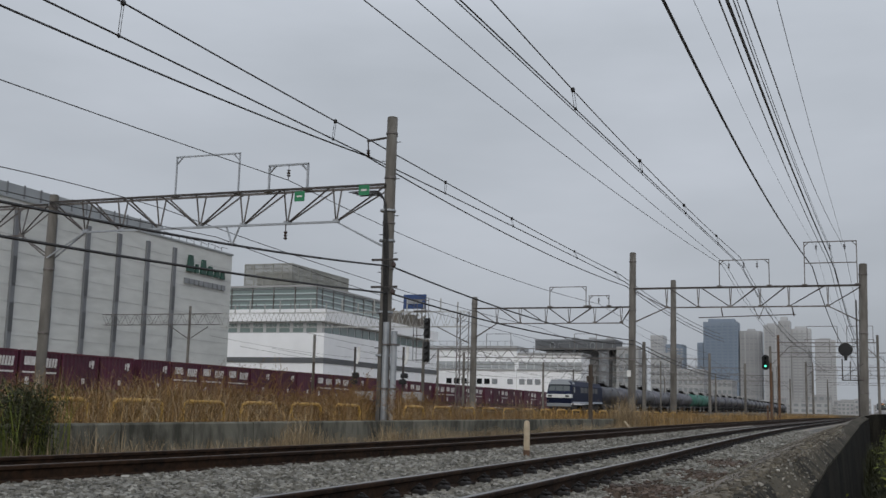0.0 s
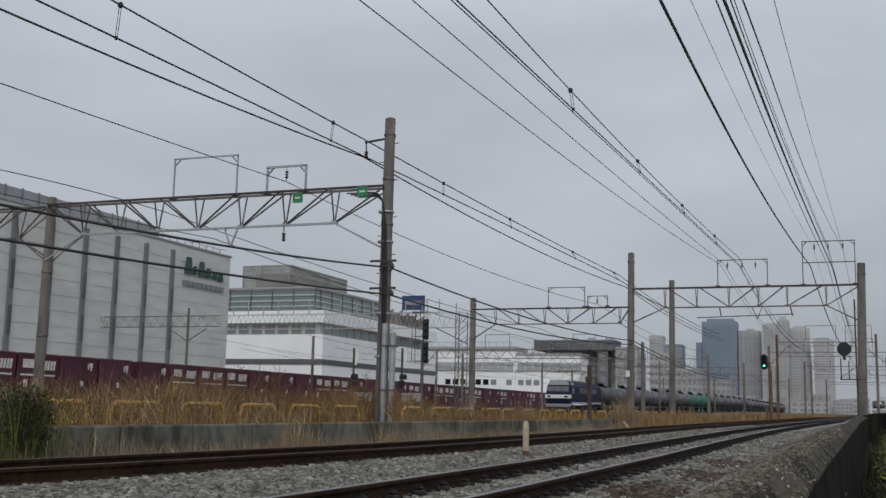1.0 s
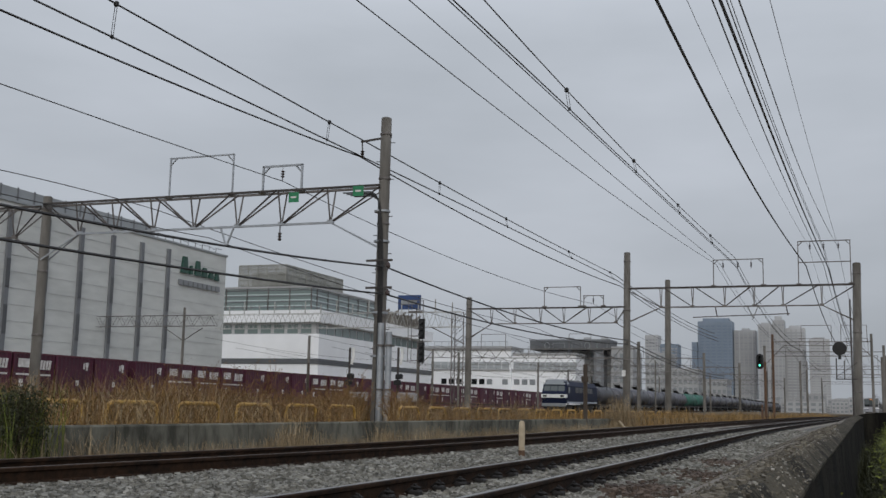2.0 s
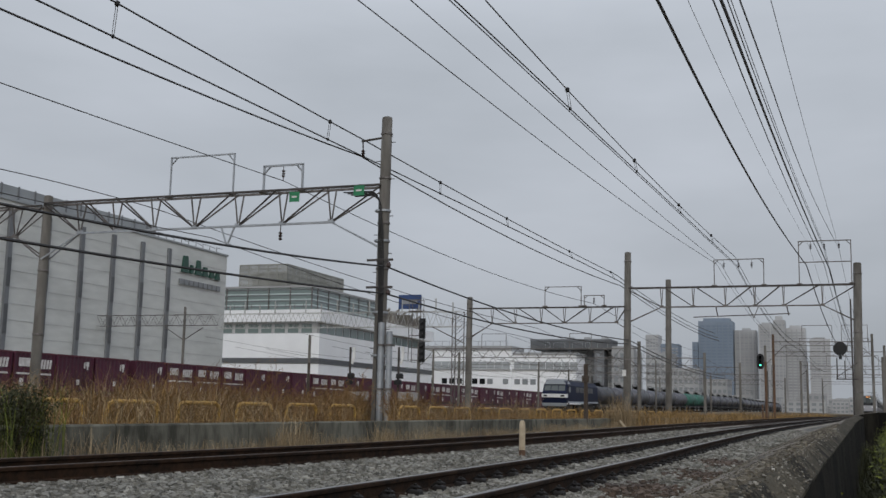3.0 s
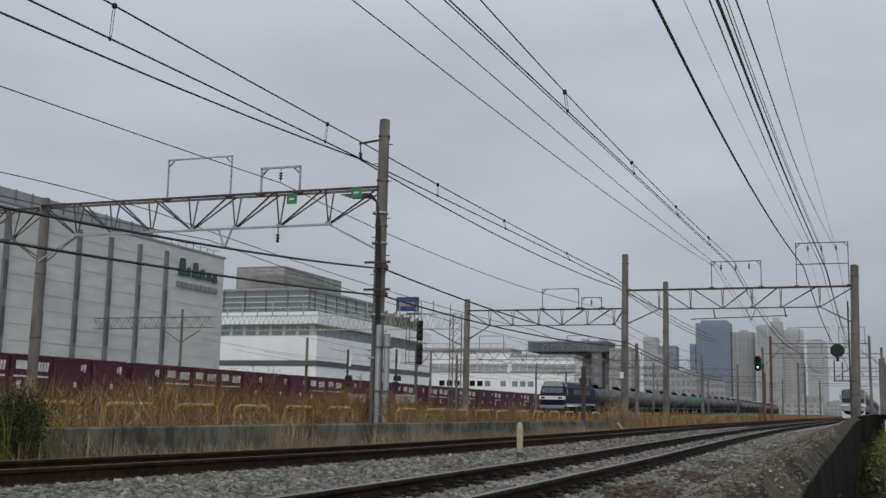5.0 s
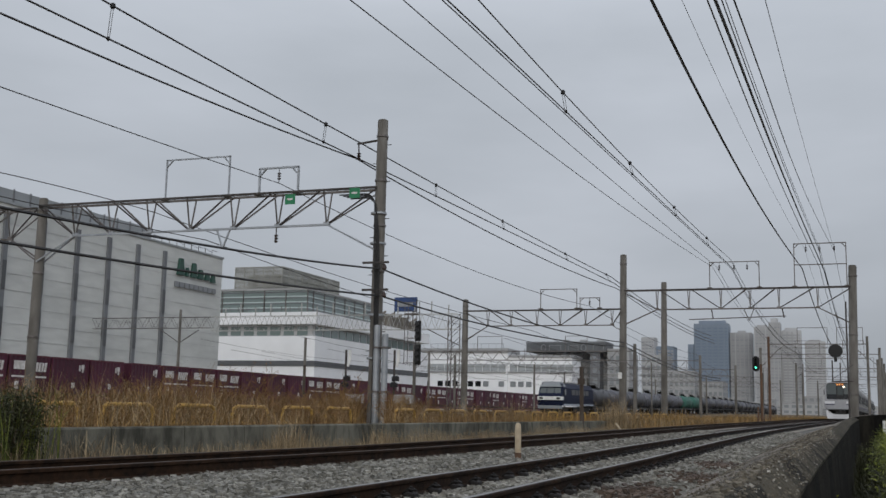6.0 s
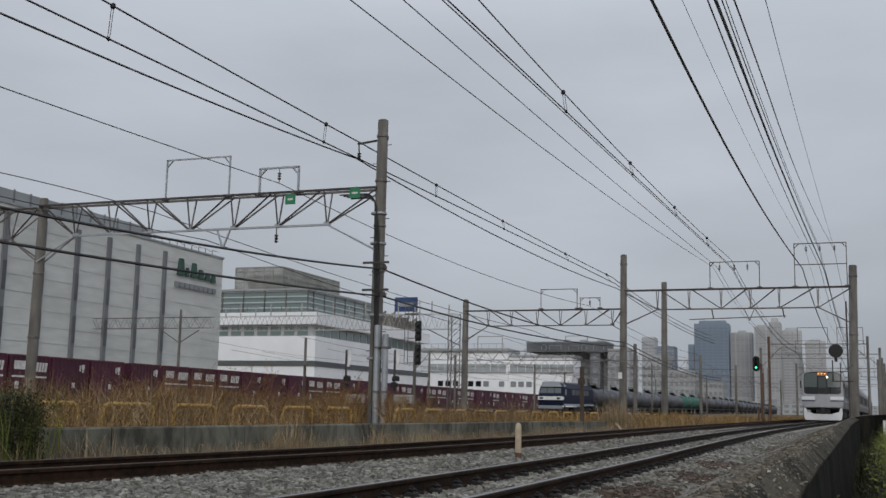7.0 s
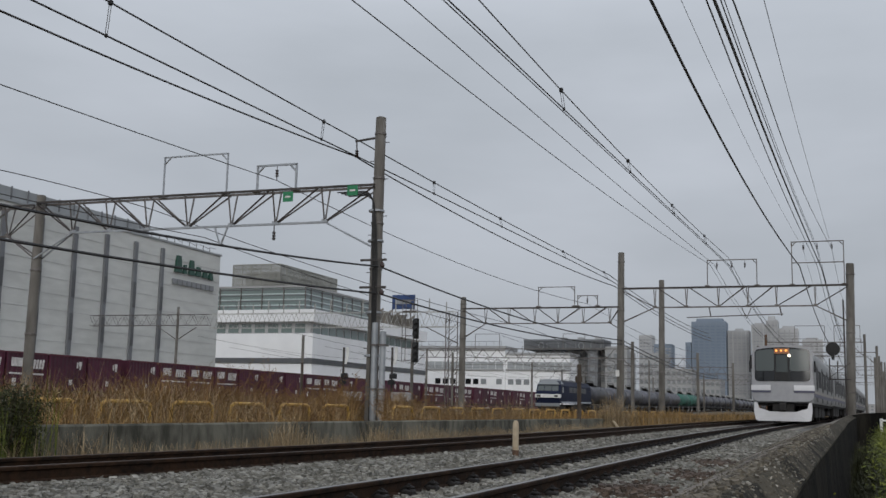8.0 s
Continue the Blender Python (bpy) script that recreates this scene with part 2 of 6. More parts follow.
M_TRUNKWOOD = mat("creosote_wood", (0.085, 0.065, 0.048), (0.05, 0.038, 0.03), 6.0, 0.85, stretch=(1, 1, .1))

# ---- mesh helpers ----


class Geo:
    """Collects vertices and faces of one mesh."""

    def __init__(self):
        self.v, self.f = [], []

    def add(self, verts, faces):
        k = len(self.v)
        self.v.extend([tuple(p) for p in verts])
        self.f.extend([tuple(i + k for i in q) for q in faces])
        return self

    def box(self, x0, x1, y0, y1, z0, z1, b=0.0):
        """A block, with its vertical and top edges cut by b."""
        if b <= 0:
            v = [(x, y, z) for z in (z0, z1) for x, y in ((x0, y0), (x1, y0), (x1, y1), (x0, y1))]
            f = [(3, 2, 1, 0), (4, 5, 6, 7)] + [(i, (i + 1) % 4, (i + 1) % 4 + 4, i + 4) for i in range(4)]
            return self.add(v, f)
        ring = lambda e: [(x0 + b + e, y0 + e), (x1 - b - e, y0 + e), (x1 - e, y0 + b + e), (x1 - e, y1 - b - e),
                          (x1 - b - e, y1 - e), (x0 + b + e, y1 - e), (x0 + e, y1 - b - e), (x0 + e, y0 + b + e)]
        v = [(x, y, z0) for x, y in ring(0)] + [(x, y, z1 - b) for x, y in ring(0)] + [(x, y, z1) for x, y in ring(b * 0.7)]
        f = [tuple(range(7, -1, -1)), tuple(range(16, 24))]
        for k in (0, 8):
            f += [(k + i, k + (i + 1) % 8, k + 8 + (i + 1) % 8, k + 8 + i) for i in range(8)]
        return self.add(v, f)

    def tube(self, p, q, r0, r1=None, n=8, cap=True):
        p, q = Vector(p), Vector(q)
        r1 = r0 if r1 is None else r1
        d = (q - p).normalized()
        a = d.orthogonal().normalized()
        b = d.cross(a)
        v = []
        for c, r in ((p, r0), (q, r1)):
            v += [c + r * (math.cos(t) * a + math.sin(t) * b) for t in [2 * math.pi * i / n for i in range(n)]]
        f = [(i, (i + 1) % n, (i + 1) % n + n, i + n) for i in range(n)]
        if cap:
            f += [tuple(range(n - 1, -1, -1)), tuple(range(n, 2 * n))]
        return self.add(v, f)

    def line(self, pts, r, n=5):
        """A round wire or bent pipe through the points."""
        pts = [Vector(p) for p in pts]
        v = []
        for i, c in enumerate(pts):
            d = (pts[min(i + 1, len(pts) - 1)] - pts[max(i - 1, 0)]).normalized()
            a = d.cross(Vector((0.13, 0.21, 0.97)))
            a = (a if a.length > 0.2 else d.cross(Vector((1, 0, 0)))).normalized()
            b = d.cross(a)
            v += [c + r * (math.cos(t) * a + math.sin(t) * b) for t in [2 * math.pi * k / n for k in range(n)]]
        f = []
        for i in range(len(pts) - 1):
            f += [(i * n + k, i * n + (k + 1) % n, (i + 1) * n + (k + 1) % n, (i + 1) * n + k) for k in range(n)]
        f += [tuple(range(n - 1, -1, -1)), tuple(range((len(pts) - 1) * n, len(pts) * n))]
        return self.add(v, f)

    def bar(self, p, q, w, h=None):
        """A square bar from p to q."""
        return self.tube(p, q, w * 0.7, (h or w) * 0.7, 4)

    def sweep(self, profile, path):
        """A closed profile of (x, z) carried along a path of (x, y, z) points that runs towards +y."""
        n = len(profile)
        v = [(px + x, py, pz + z) for px, py, pz in path for x, z in profile]
        f = [(i * n + k, i * n + (k + 1) % n, (i + 1) * n + (k + 1) % n, (i + 1) * n + k)
             for i in range(len(path) - 1) for k in range(n)]
        f += [tuple(range(n - 1, -1, -1)), tuple(range((len(path) - 1) * n, len(path) * n))]
        return self.add(v, f)

    def lathe(self, profile, n=12, at=(0, 0, 0), axis="z"):
        """Turns a profile of (radius, height) round an axis."""
        v = []
        for r, h in profile:
            for i in range(n):
                c, s = r * math.cos(2 * math.pi * i / n), r * math.sin(2 * math.pi * i / n)
                p = {"z": (c, s, h), "y": (c, h, s), "x": (h, c, s)}[axis]
                v.append((p[0] + at[0], p[1] + at[1], p[2] + at[2]))
        m = len(profile)
        f = [(j * n + i, j * n + (i + 1) % n, (j + 1) * n + (i + 1) % n, (j + 1) * n + i) for j in range(m - 1) for i in range(n)]
        f += [tuple(range(n - 1, -1, -1)), tuple(range((m - 1) * n, m * n))]
        return self.add(v, f)

    def mesh(self, name, material, smooth=False):
        me = bpy.data.meshes.new(name)
        me.from_pydata(self.v, [], self.f)
        me.materials.append(material)
        b = bmesh.new()
        b.from_mesh(me)
        bmesh.ops.recalc_face_normals(b, faces=b.faces)
        b.to_mesh(me)
        b.free()
        if smooth:
            me.shade_smooth()
            me.set_sharp_from_angle(angle=radians(40))
        return me


def part(name, geo, material, parent=None, label="", smooth=False):
    ob = new(name, geo.mesh(name, material, smooth))
    ob.parent = parent
    return tagged(ob, label)


def again(ob, parent, m):
    """A further piece on the same mesh."""
    o = new(ob.name.split(".")[0], ob.data)
    o.parent = parent
    o.matrix_basis = m
    return o


def thing(name, label, category, m=None, group="", kind=""):
    ob = new(name)
    ob.empty_display_size = 0.2
    ob.matrix_basis = m or Matrix()
    return tagged(ob, label, category, group, kind)


def strips(name, verts, faces, material, label="", category="", kind="stuff", smooth=False):
    """One mesh from arrays, for what nobody could count."""
    me = bpy.data.meshes.new(name)
    me.from_pydata(verts, [], faces)
    me.materials.append(material)
    if smooth:
        me.shade_smooth()
    return tagged(new(name, me), label, category, "", kind)


def bend(y):
    """How far the line has drifted to the right at y metres ahead: a wide curve, then straight."""
    if y < 20:
        return 0.0
    return 0.0006 * (y - 20) ** 2 if y < 60 else 0.96 + 0.048 * (y - 60)


def heading(y):
    """Turn about z, in degrees, of a thing that stands along the line at y."""
    return -math.degrees(math.atan((bend(y + 0.5) - bend(y - 0.5))))


def along(x, y, z=0.0, turn=0.0):
    return pose(x + bend(y), y, z, 0, 0, heading(y) + turn)


YS = [-40, -10, 0, 5, 10, 15, 20, 25, 30, 35, 40, 45, 50, 55, 60, 65, 70, 80, 90, 110, 125, 140, 155, 170, 185, 200, 220, 240, 320, 420, 560]


def grade(y):
    """The line climbs very gently away from the camera."""
    return 0.0035 * min(max(0.0, y - 15.0), 110.0)


def path(x, z=0.0, ys=None):
    return [(x + bend(y), y, z + grade(y)) for y in (ys or YS)]

# ---- ground ----
GX = [(-4000, -0.1), (-400, -0.1), (-80, -0.1), (-40, -0.1), (-25, -0.1), (-19, -0.06), (-14, -0.04), (-10.62, 0.1), (-10.58, -0.36), (-9.2, -0.30),
      (-0.8, -0.32), (-0.34, -0.32), (-0.1, -0.4), (-0.02, -2.0), (12, -2.0), (60, -2.0), (400, -2.0), (4000, -2.0)]


def rise(y):
    """The freight yard climbs slightly beyond the loading tracks."""
    return 0.006 * min(max(0.0, y - 105.0), 200.0)


GY = [-300, -60] + YS[1:] + [700, 1200, 2500, 4500]
g = Geo()
g.add([(x + bend(y), y, z + (rise(y) if x < -18 else rise(y) * 0.6 if x < -10.6 else 0.0)) for y in GY for x, z in GX],
      [(j * len(GX) + i, j * len(GX) + i + 1, (j + 1) * len(GX) + i + 1, (j + 1) * len(GX) + i)
       for j in range(len(GY) - 1) for i in range(len(GX) - 1)])
ground = part("ground", g, M_SOIL)
tagged(ground, "dry brown yard soil under dead grass", "ground", "", "structure")

# ballast: two beds with shoulders
bed = Geo()
bed.sweep([(-9.4, -0.33), (-8.7, -0.21), (-7.6, -0.17), (-5.4, -0.17), (-4.7, -0.22), (-4.2, -0.17), (-1.9, -0.17), (-1.2, -0.22), (-0.62, -0.26), (-0.62, -0.5), (-9.4, -0.5)],
          path(0.0, 0.0))
tagged(part("ballast", bed, M_BALLAST), "grey crushed stone ballast under both tracks", "ballast", "", "structure")

rust_bed = Geo()
rust_bed.sweep([(-1.15, -0.17), (-1.0, -0.162), (1.0, -0.162), (1.12, -0.18), (1.12, -0.3), (-1.15, -0.3)],
               [(-6.2 - 0.0022 * max(0.0, 32 - q[1]) ** 2 + bend(q[1]), q[1], q[2]) for q in path(0.0)])
tagged(part("rusty_ballast", rust_bed, M_RUSTBED), "dark rust-stained ballast of the far track", "ballast", "", "structure")

# ---- low concrete wall behind the far track, cast in bays ----
wall_low = thing("wall_low", "low weathered concrete retaining wall with moss stains", "wall", kind="structure")
bay = None
y = -8.0
while y < 96:
    g = Geo()
    g.sweep([(-10.62, -0.6), (-10.40, -0.6), (-10.43, 0.21), (-10.45, 0.24), (-10.62, 0.24)],
            [(bend(y + d) , y + d, 0.0) for d in (0.012, 1.0, 1.988)])
    part("wall_bay", g, M_WALL, wall_low)
    y += 2.0
wall_far = Geo()
wall_far.sweep([(-10.62, -0.6), (-10.40, -0.6), (-10.45, 0.24), (-10.62, 0.24)], path(0, -0.25, [96, 110, 140, 180, 240, 320]))
part("wall_run", wall_far, M_WALL, wall_low)

# ---- parapet beside the camera ----


def crest(y):
    return 0.335 + 0.0085 * min(max(0.0, y - 28), 72)


def edge(y):
    """Ridge of the parapet on the track side: it runs slightly askew to the rails."""
    return bend(y) + float(np.interp(y, [0, 3.6, 5.2, 9.4, 16, 22.8, 35, 50, 62, 100], [-0.31, -0.305, -0.294, -0.243, -0.13, -0.02, 0.10, 0.06, -0.05, -0.1]))


parapet = thing("parapet_wall", "mould-stained concrete parapet, face coloured darker for shade, with a pitted bevelled top", "wall", kind="structure")


def parapet_bay(ys, rough):
    """One cast length: an upright wall, coloured dark as in shade, and, on it, a bevelled coping."""
    wide = lambda yy: 0.10 + 0.0025 * min(yy, 60.0) if yy > 0 else 0.10
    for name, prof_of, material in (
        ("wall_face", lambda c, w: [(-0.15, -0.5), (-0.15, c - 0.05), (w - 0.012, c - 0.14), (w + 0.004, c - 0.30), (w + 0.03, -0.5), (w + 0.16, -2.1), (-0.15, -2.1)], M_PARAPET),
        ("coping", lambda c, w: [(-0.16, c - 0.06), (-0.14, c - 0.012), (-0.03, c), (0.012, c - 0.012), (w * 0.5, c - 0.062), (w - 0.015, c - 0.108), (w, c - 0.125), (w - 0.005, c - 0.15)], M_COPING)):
        v = []
        n = 0
        for yy in ys:
            prof = prof_of(crest(yy), wide(yy))
            n = len(prof)
            for k, (x, z) in enumerate(prof):
                d = rough if 0 < k < n - 1 else 0.0
                px = x + edge(yy)
                v.append((px + d * noise.noise((x * 9, yy * 3.1, 0.5)) + d * 0.6 * noise.noise((x * 21, yy * 9.0, 2.5)), yy,
                          z + d * noise.noise((x * 9, yy * 3.1, 7.5)) + d * 0.6 * noise.noise((x * 21, yy * 9.0, 5.5))))
        f = [(i * n + k, i * n + (k + 1) % n, (i + 1) * n + (k + 1) % n, (i + 1) * n + k) for i in range(len(ys) - 1) for k in range(n)]
        f += [tuple(range(n - 1, -1, -1)), tuple(range((len(ys) - 1) * n, len(ys) * n))]
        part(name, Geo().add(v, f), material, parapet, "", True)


for k in range(-2, 21):
    a = k * 3.0
    parapet_bay([a + 0.006 + 2.988 * j / 30 for j in range(31)], 0.007)
# beyond the big pole the wall swings away to the right in a wide curve
g = Geo()
n = 16
v = []
for k in range(n + 1):
    u = k / n
    x, y = edge(62.9) + 0.02 + 7.0 * u, 62.9 + 5.0 * u ** 0.6
    top = crest(62.9) + 0.38 * u ** 0.5
    v += [(x, y, -2.1), (x, y, top - 0.06), (x, y + 0.05, top), (x, y + 0.24, top), (x, y + 0.3, -2.1)]
f = [(i * 5 + j, i * 5 + (j + 1) % 5, (i + 1) * 5 + (j + 1) % 5, (i + 1) * 5 + j) for i in range(n) for j in range(5)]
f += [(4, 3, 2, 1, 0), tuple(range(n * 5, n * 5 + 5))]
# same shade-darkened colour as the straight wall face
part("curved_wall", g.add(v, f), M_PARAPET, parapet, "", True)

# brown dirt berm banked against the parapet
berm = Geo()
BERM = [(-1.75, -0.34), (-1.45, -0.2), (-1.15, -0.08), (-0.82, 0.06), (-0.45, 0.22), (-0.10, 0.345), (-0.10, -0.5), (-1.75, -0.5)]
yy = [-4 + 0.2 * k for k in range(200)] + [36 + 0.8 * k for k in range(30)] + [60, 80, 110, 150, 220]
bv = []
for q in yy:
    for k, (x, z) in enumerate(BERM):
        n = (noise.noise((x * 2.1, q * 0.9, 3.0)) * 0.05 + noise.noise((x * 4, q * 2.5, 8.0)) * 0.02) * (1.0 if 0 < k < 5 else 0.3 if k == 5 else 0.0)
        bv.append((x + (bend(q) if k in (0, 1, 7) else bend(q) + (edge(q) - bend(q)) * (k - 1) / 4 if k < 6 else edge(q)), q, z + n + (grade(q) if k < 5 else crest(q) - 0.335 if k == 5 else 0.0)))
berm.add(bv, [(i * 8 + k, i * 8 + (k + 1) % 8, (i + 1) * 8 + (k + 1) % 8, (i + 1) * 8 + k) for i in range(len(yy) - 1) for k in range(8)])
tagged(part("berm", berm, M_DIRT, None, "", True), "brown dirt bank along the foot of the parapet", "earth bank", "", "structure")

# ---- tracks ----
RAIL = [(-0.0635, -0.153), (0.0635, -0.153), (0.0635, -0.142), (0.012, -0.125), (0.009, -0.05), (0.032, -0.036), (0.033, -0.012),
        (0.026, -0.003), (-0.026, -0.003), (-0.033, -0.012), (-0.032, -0.036), (-0.009, -0.05), (-0.012, -0.125), (-0.0635, -0.142)]
HEAD = [(-0.024, -0.004), (0.024, -0.004), (0.022, 0.0), (-0.022, 0.0)]
sl = Geo().box(-1.0, 1.0, -0.11, 0.11, -0.32, -0.155, 0.02)
sleeper_mesh = sl.mesh("sleeper", M_SLEEPER)
cg = Geo()
for s in (-1, 1):
    cg.box(min(s * 0.05, s * 0.15), max(s * 0.05, s * 0.15), -0.06, 0.06, -0.157, -0.105, 0.012)
    cg.tube((s * 0.10, 0, -0.12), (s * 0.10, 0, -0.055), 0.017, n=6)
    cg.line([(s * 0.035, -0.05, -0.12), (s * 0.09, -0.05, -0.075), (s * 0.15, 0, -0.09), (s * 0.09, 0.05, -0.075), (s * 0.035, 0.05, -0.12)], 0.010)
clip_mesh = cg.mesh("rail_clip", M_CLIP)


def spread(x, y):
    """The far track opens slightly away from the near one towards the camera."""
    return x - (0.0022 * max(0.0, 32 - y) ** 2 if x < -5 else 0.0)


def track(x, label, near, far):
    t = thing("railway_track", label, "railway track")
    for s in (-0.5585, 0.5585):
        r = part("rail", Geo().sweep(RAIL, [(spread(x, q[1]) + s + bend(q[1]), q[1], q[2]) for q in path(0)]), M_RUST, t, "rusty brown steel rail")
        part("rail_head", Geo().sweep(HEAD, [(spread(x, q[1]) + s + bend(q[1]), q[1], q[2]) for q in path(0)]), M_RAILTOP if x > -5 else M_RAILRUST, r, "worn running surface")
    yy = near
    while yy < far:
        o = new("sleeper", sleeper_mesh)
        o.parent, o.matrix_basis = t, along(spread(x, yy), yy, grade(yy))
        for s in (-0.5585, 0.5585) if x > -5 else ():
            c = new("rail_clip", clip_mesh)
            c.parent, c.matrix_basis = t, along(spread(x, yy) + s, yy, grade(yy))
        yy += 0.6
    return t


NEAR_X, FAR_X = -2.98, -6.2
track(NEAR_X, "near railway track with rusty rails on pale concrete sleepers", 4.0, 92.0)
track(FAR_X, "far railway track with dark brown rusty rails", 5.0, 60.0)

# ---- concrete poles and portal frames ----


def pole(name, x, y, z0, z1, r, label, lean=0.0, m=M_POLE, bands=3):
    p = thing(name, label, "utility pole", pose(x, y, z0, 0, lean, 0))
    h = z1 - z0
    part("shaft", Geo().lathe([(r, -0.5), (r * 0.98, 0.0), (r * 0.82, h - 0.02), (r * 0.78, h)], 16), m, p, smooth=True)
    cap = Geo().lathe([(r * 0.80, h), (r * 0.80, h + 0.05), (r * 0.5, h + 0.08)], 14)
    part("cap", cap, M_POLE, p)
    for k in range(bands):
        hz = h * (0.35 + 0.6 * k / max(1, bands - 1)) if bands > 1 else h * 0.8
        rr = r * (1 - 0.18 * hz / h) + 0.012
        part("band", Geo().lathe([(rr, hz - 0.04), (rr + 0.012, hz - 0.03), (rr + 0.012, hz + 0.03), (rr, hz + 0.04)], 14), M_STEEL, p, "steel clamp band")
    return p


def truss(name, x0, x1, y, ztop, zbot, xs, mid, label, depth=0.45, w=0.055, m=M_STEEL, low=None, dark=None):
    """A latticed portal beam of triangular section, two chords above and one below, with raking struts to its poles.
    xs: the panel points of the bottom chord; mid: the one at which the diagonals meet."""
    t = thing(name, label, "portal beam", pose(0, y, 0))
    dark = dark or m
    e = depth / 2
    # top chord and diagonals on the -y side take the darker steel
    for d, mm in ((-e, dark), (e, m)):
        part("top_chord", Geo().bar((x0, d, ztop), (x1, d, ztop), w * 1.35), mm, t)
    xa, xb = xs[0], xs[-1]
    part("bottom_chord", Geo().bar((xa - 0.12, 0, zbot), (xb + 0.12, 0, zbot), w * 1.3), low or m, t)
    for k, xx in enumerate(xs):
        part("gusset", Geo().box(xx - 0.11, xx + 0.11, -w, w, zbot - 0.03, zbot + 0.1), low or m, t)
        for d, mm in ((-e, m), (e, m)):
            part("post", Geo().bar((xx, d * 0.1, zbot), (xx - 0.05 * (1 if d < 0 else -1), d, ztop), w * 0.75), mm, t)
    for i in range(len(xs) - 1):
        a, b = (xs[i], xs[i + 1]) if i >= mid else (xs[i + 1], xs[i])
        b += -0.16 if i >= mid else 0.16
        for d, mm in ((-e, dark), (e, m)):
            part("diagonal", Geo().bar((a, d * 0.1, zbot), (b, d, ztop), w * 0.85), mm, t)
    for xp, xe in ((x0, xa), (x1, xb)):
        drop = min(0.95, 0.62 * abs(xe - xp))
        for d in (-e * 0.8, e * 0.8):
            part("strut", Geo().bar((xp, d, zbot - drop), (xe, d * 0.1, zbot), w * 0.9), low or m, t)
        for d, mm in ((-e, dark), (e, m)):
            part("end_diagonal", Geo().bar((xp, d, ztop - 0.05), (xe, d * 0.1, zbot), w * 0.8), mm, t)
    return t


def wire_frame(x0, x1, y, z0, z1, label, mid=None, thick=0.045, hang=(), m=M_STEEL):
    """A steel hoop standing on a beam, that carries feeder wires on insulators."""
    t = thing("wire_gantry", label, "wire gantry", pose(0, y, 0))
    part("upright", Geo().bar((x0, 0, z0), (x0, 0, z1), thick), m, t)
    part("upright", Geo().bar((x1, 0, z0), (x1, 0, z1), thick), m, t)
    part("crossbar", Geo().bar((x0 - 0.03, 0, z1), (x1 + 0.03, 0, z1), thick), m, t)
    q = min(0.26, 0.18 * (x1 - x0))
    for xx, sgn in ((x0, 1), (x1, -1)):
        part("corner_gusset", Geo().bar((xx, 0, z1 - q), (xx + sgn * q, 0, z1), thick * 0.8), m, t)
        part("foot_plate", Geo().box(xx - 0.14, xx + 0.14, -0.1, 0.1, z0 + 0.03, z0 + 0.1), m, t)
    if mid:
        part("crossbar", Geo().bar((x0, 0, mid), (x1, 0, mid), thick), m, t)
    for hx, hz in hang:
        g = Geo().tube((hx, 0, hz), (hx, 0, hz - 0.14), 0.012, n=6)
        for k in range(3):
            g.lathe([(0.03, hz - 0.15 - k * 0.09), (0.07, hz - 0.17 - k * 0.09), (0.035, hz - 0.22 - k * 0.09)], 10, (hx, 0, 0))
        g.tube((hx, 0, hz - 0.40), (hx, 0, hz - 0.5), 0.015, n=6)
        part("insulator", g, M_INSUL, t, "dark stacked insulator")
    return t


YA, YB = 32.0, 65.0
tall_pole = pole("catenary_pole", -13.88, YA, 0.0, 10.06, 0.21, "tall round concrete pole with cable risers beside the low wall", 0.35, bands=5)
pole("catenary_pole", -27.55, YA, 0.2, 8.06, 0.20, "round concrete pole holding the end of a portal beam", 0.3)
truss("portal_beam", -27.5, -13.9, YA, 7.80, 6.66, (-25.98, -24.4, -22.75, -21.08, -19.33, -17.61, -15.76), 3, "grey latticed steel portal beam between two concrete poles", low=M_ZINC, dark=M_STEEL_DARK)
truss("portal_beam", -46.0, -27.6, YA, 7.72, 6.62, tuple(-44.4 + 1.72 * k for k in range(10)), 5, "grey latticed steel portal beam reaching over the yard", w=0.05, dark=M_STEEL_DARK)
wire_frame(-22.18, -19.6, YA, 7.75, 9.25, "wide thin steel hoop on the portal beam", thick=0.05, m=M_ZINC)
wire_frame(-18.39, -16.9, YA, 7.75, 8.72, "small steel hoop with one insulator on the portal beam", thick=0.065, hang=((-17.64, 8.7),), m=M_ZINC)
pole("catenary_pole", -11.90, YB, 0.2, 10.15, 0.24, "round concrete pole carrying two portal beams", 0.6)
pole("catenary_pole", -21.98, YB, 0.2, 7.55, 0.22, "round concrete pole at the yard end of a portal beam", 0.2)
pole("catenary_pole", 1.04, YB, -2.0, 9.15, 0.27, "thick concrete pole standing behind the parapet", 1.3)
truss("portal_beam", -11.9, 1.2, YB, 7.99, 6.82, (-9.77, -7.90, -6.04, -4.37, -2.76, -0.63), 2, "grey steel portal beam over the two main tracks", depth=0.3, w=0.062, dark=M_STEEL_DARK)
truss("portal_beam", -22.0, -11.9, YB, 6.88, 5.91, (-20.44, -18.91, -17.23, -15.75, -14.15, -12.51), 3, "dark steel portal beam over the yard tracks", depth=0.3, w=0.05, dark=M_STEEL_DARK)
wire_frame(-6.66, -3.83, YB, 8.0, 9.60, "steel hoop with three hanging insulators on the beam", hang=((-6.1, 9.55), (-5.25, 9.55), (-4.5, 9.55)), thick=0.05)
wire_frame(-1.86, 0.98, YB, 8.0, 10.55, "tall two-level steel hoop with insulators on the beam", mid=9.32, hang=((-1.2, 10.5), (-0.45, 10.5), (0.35, 10.5)), thick=0.055)
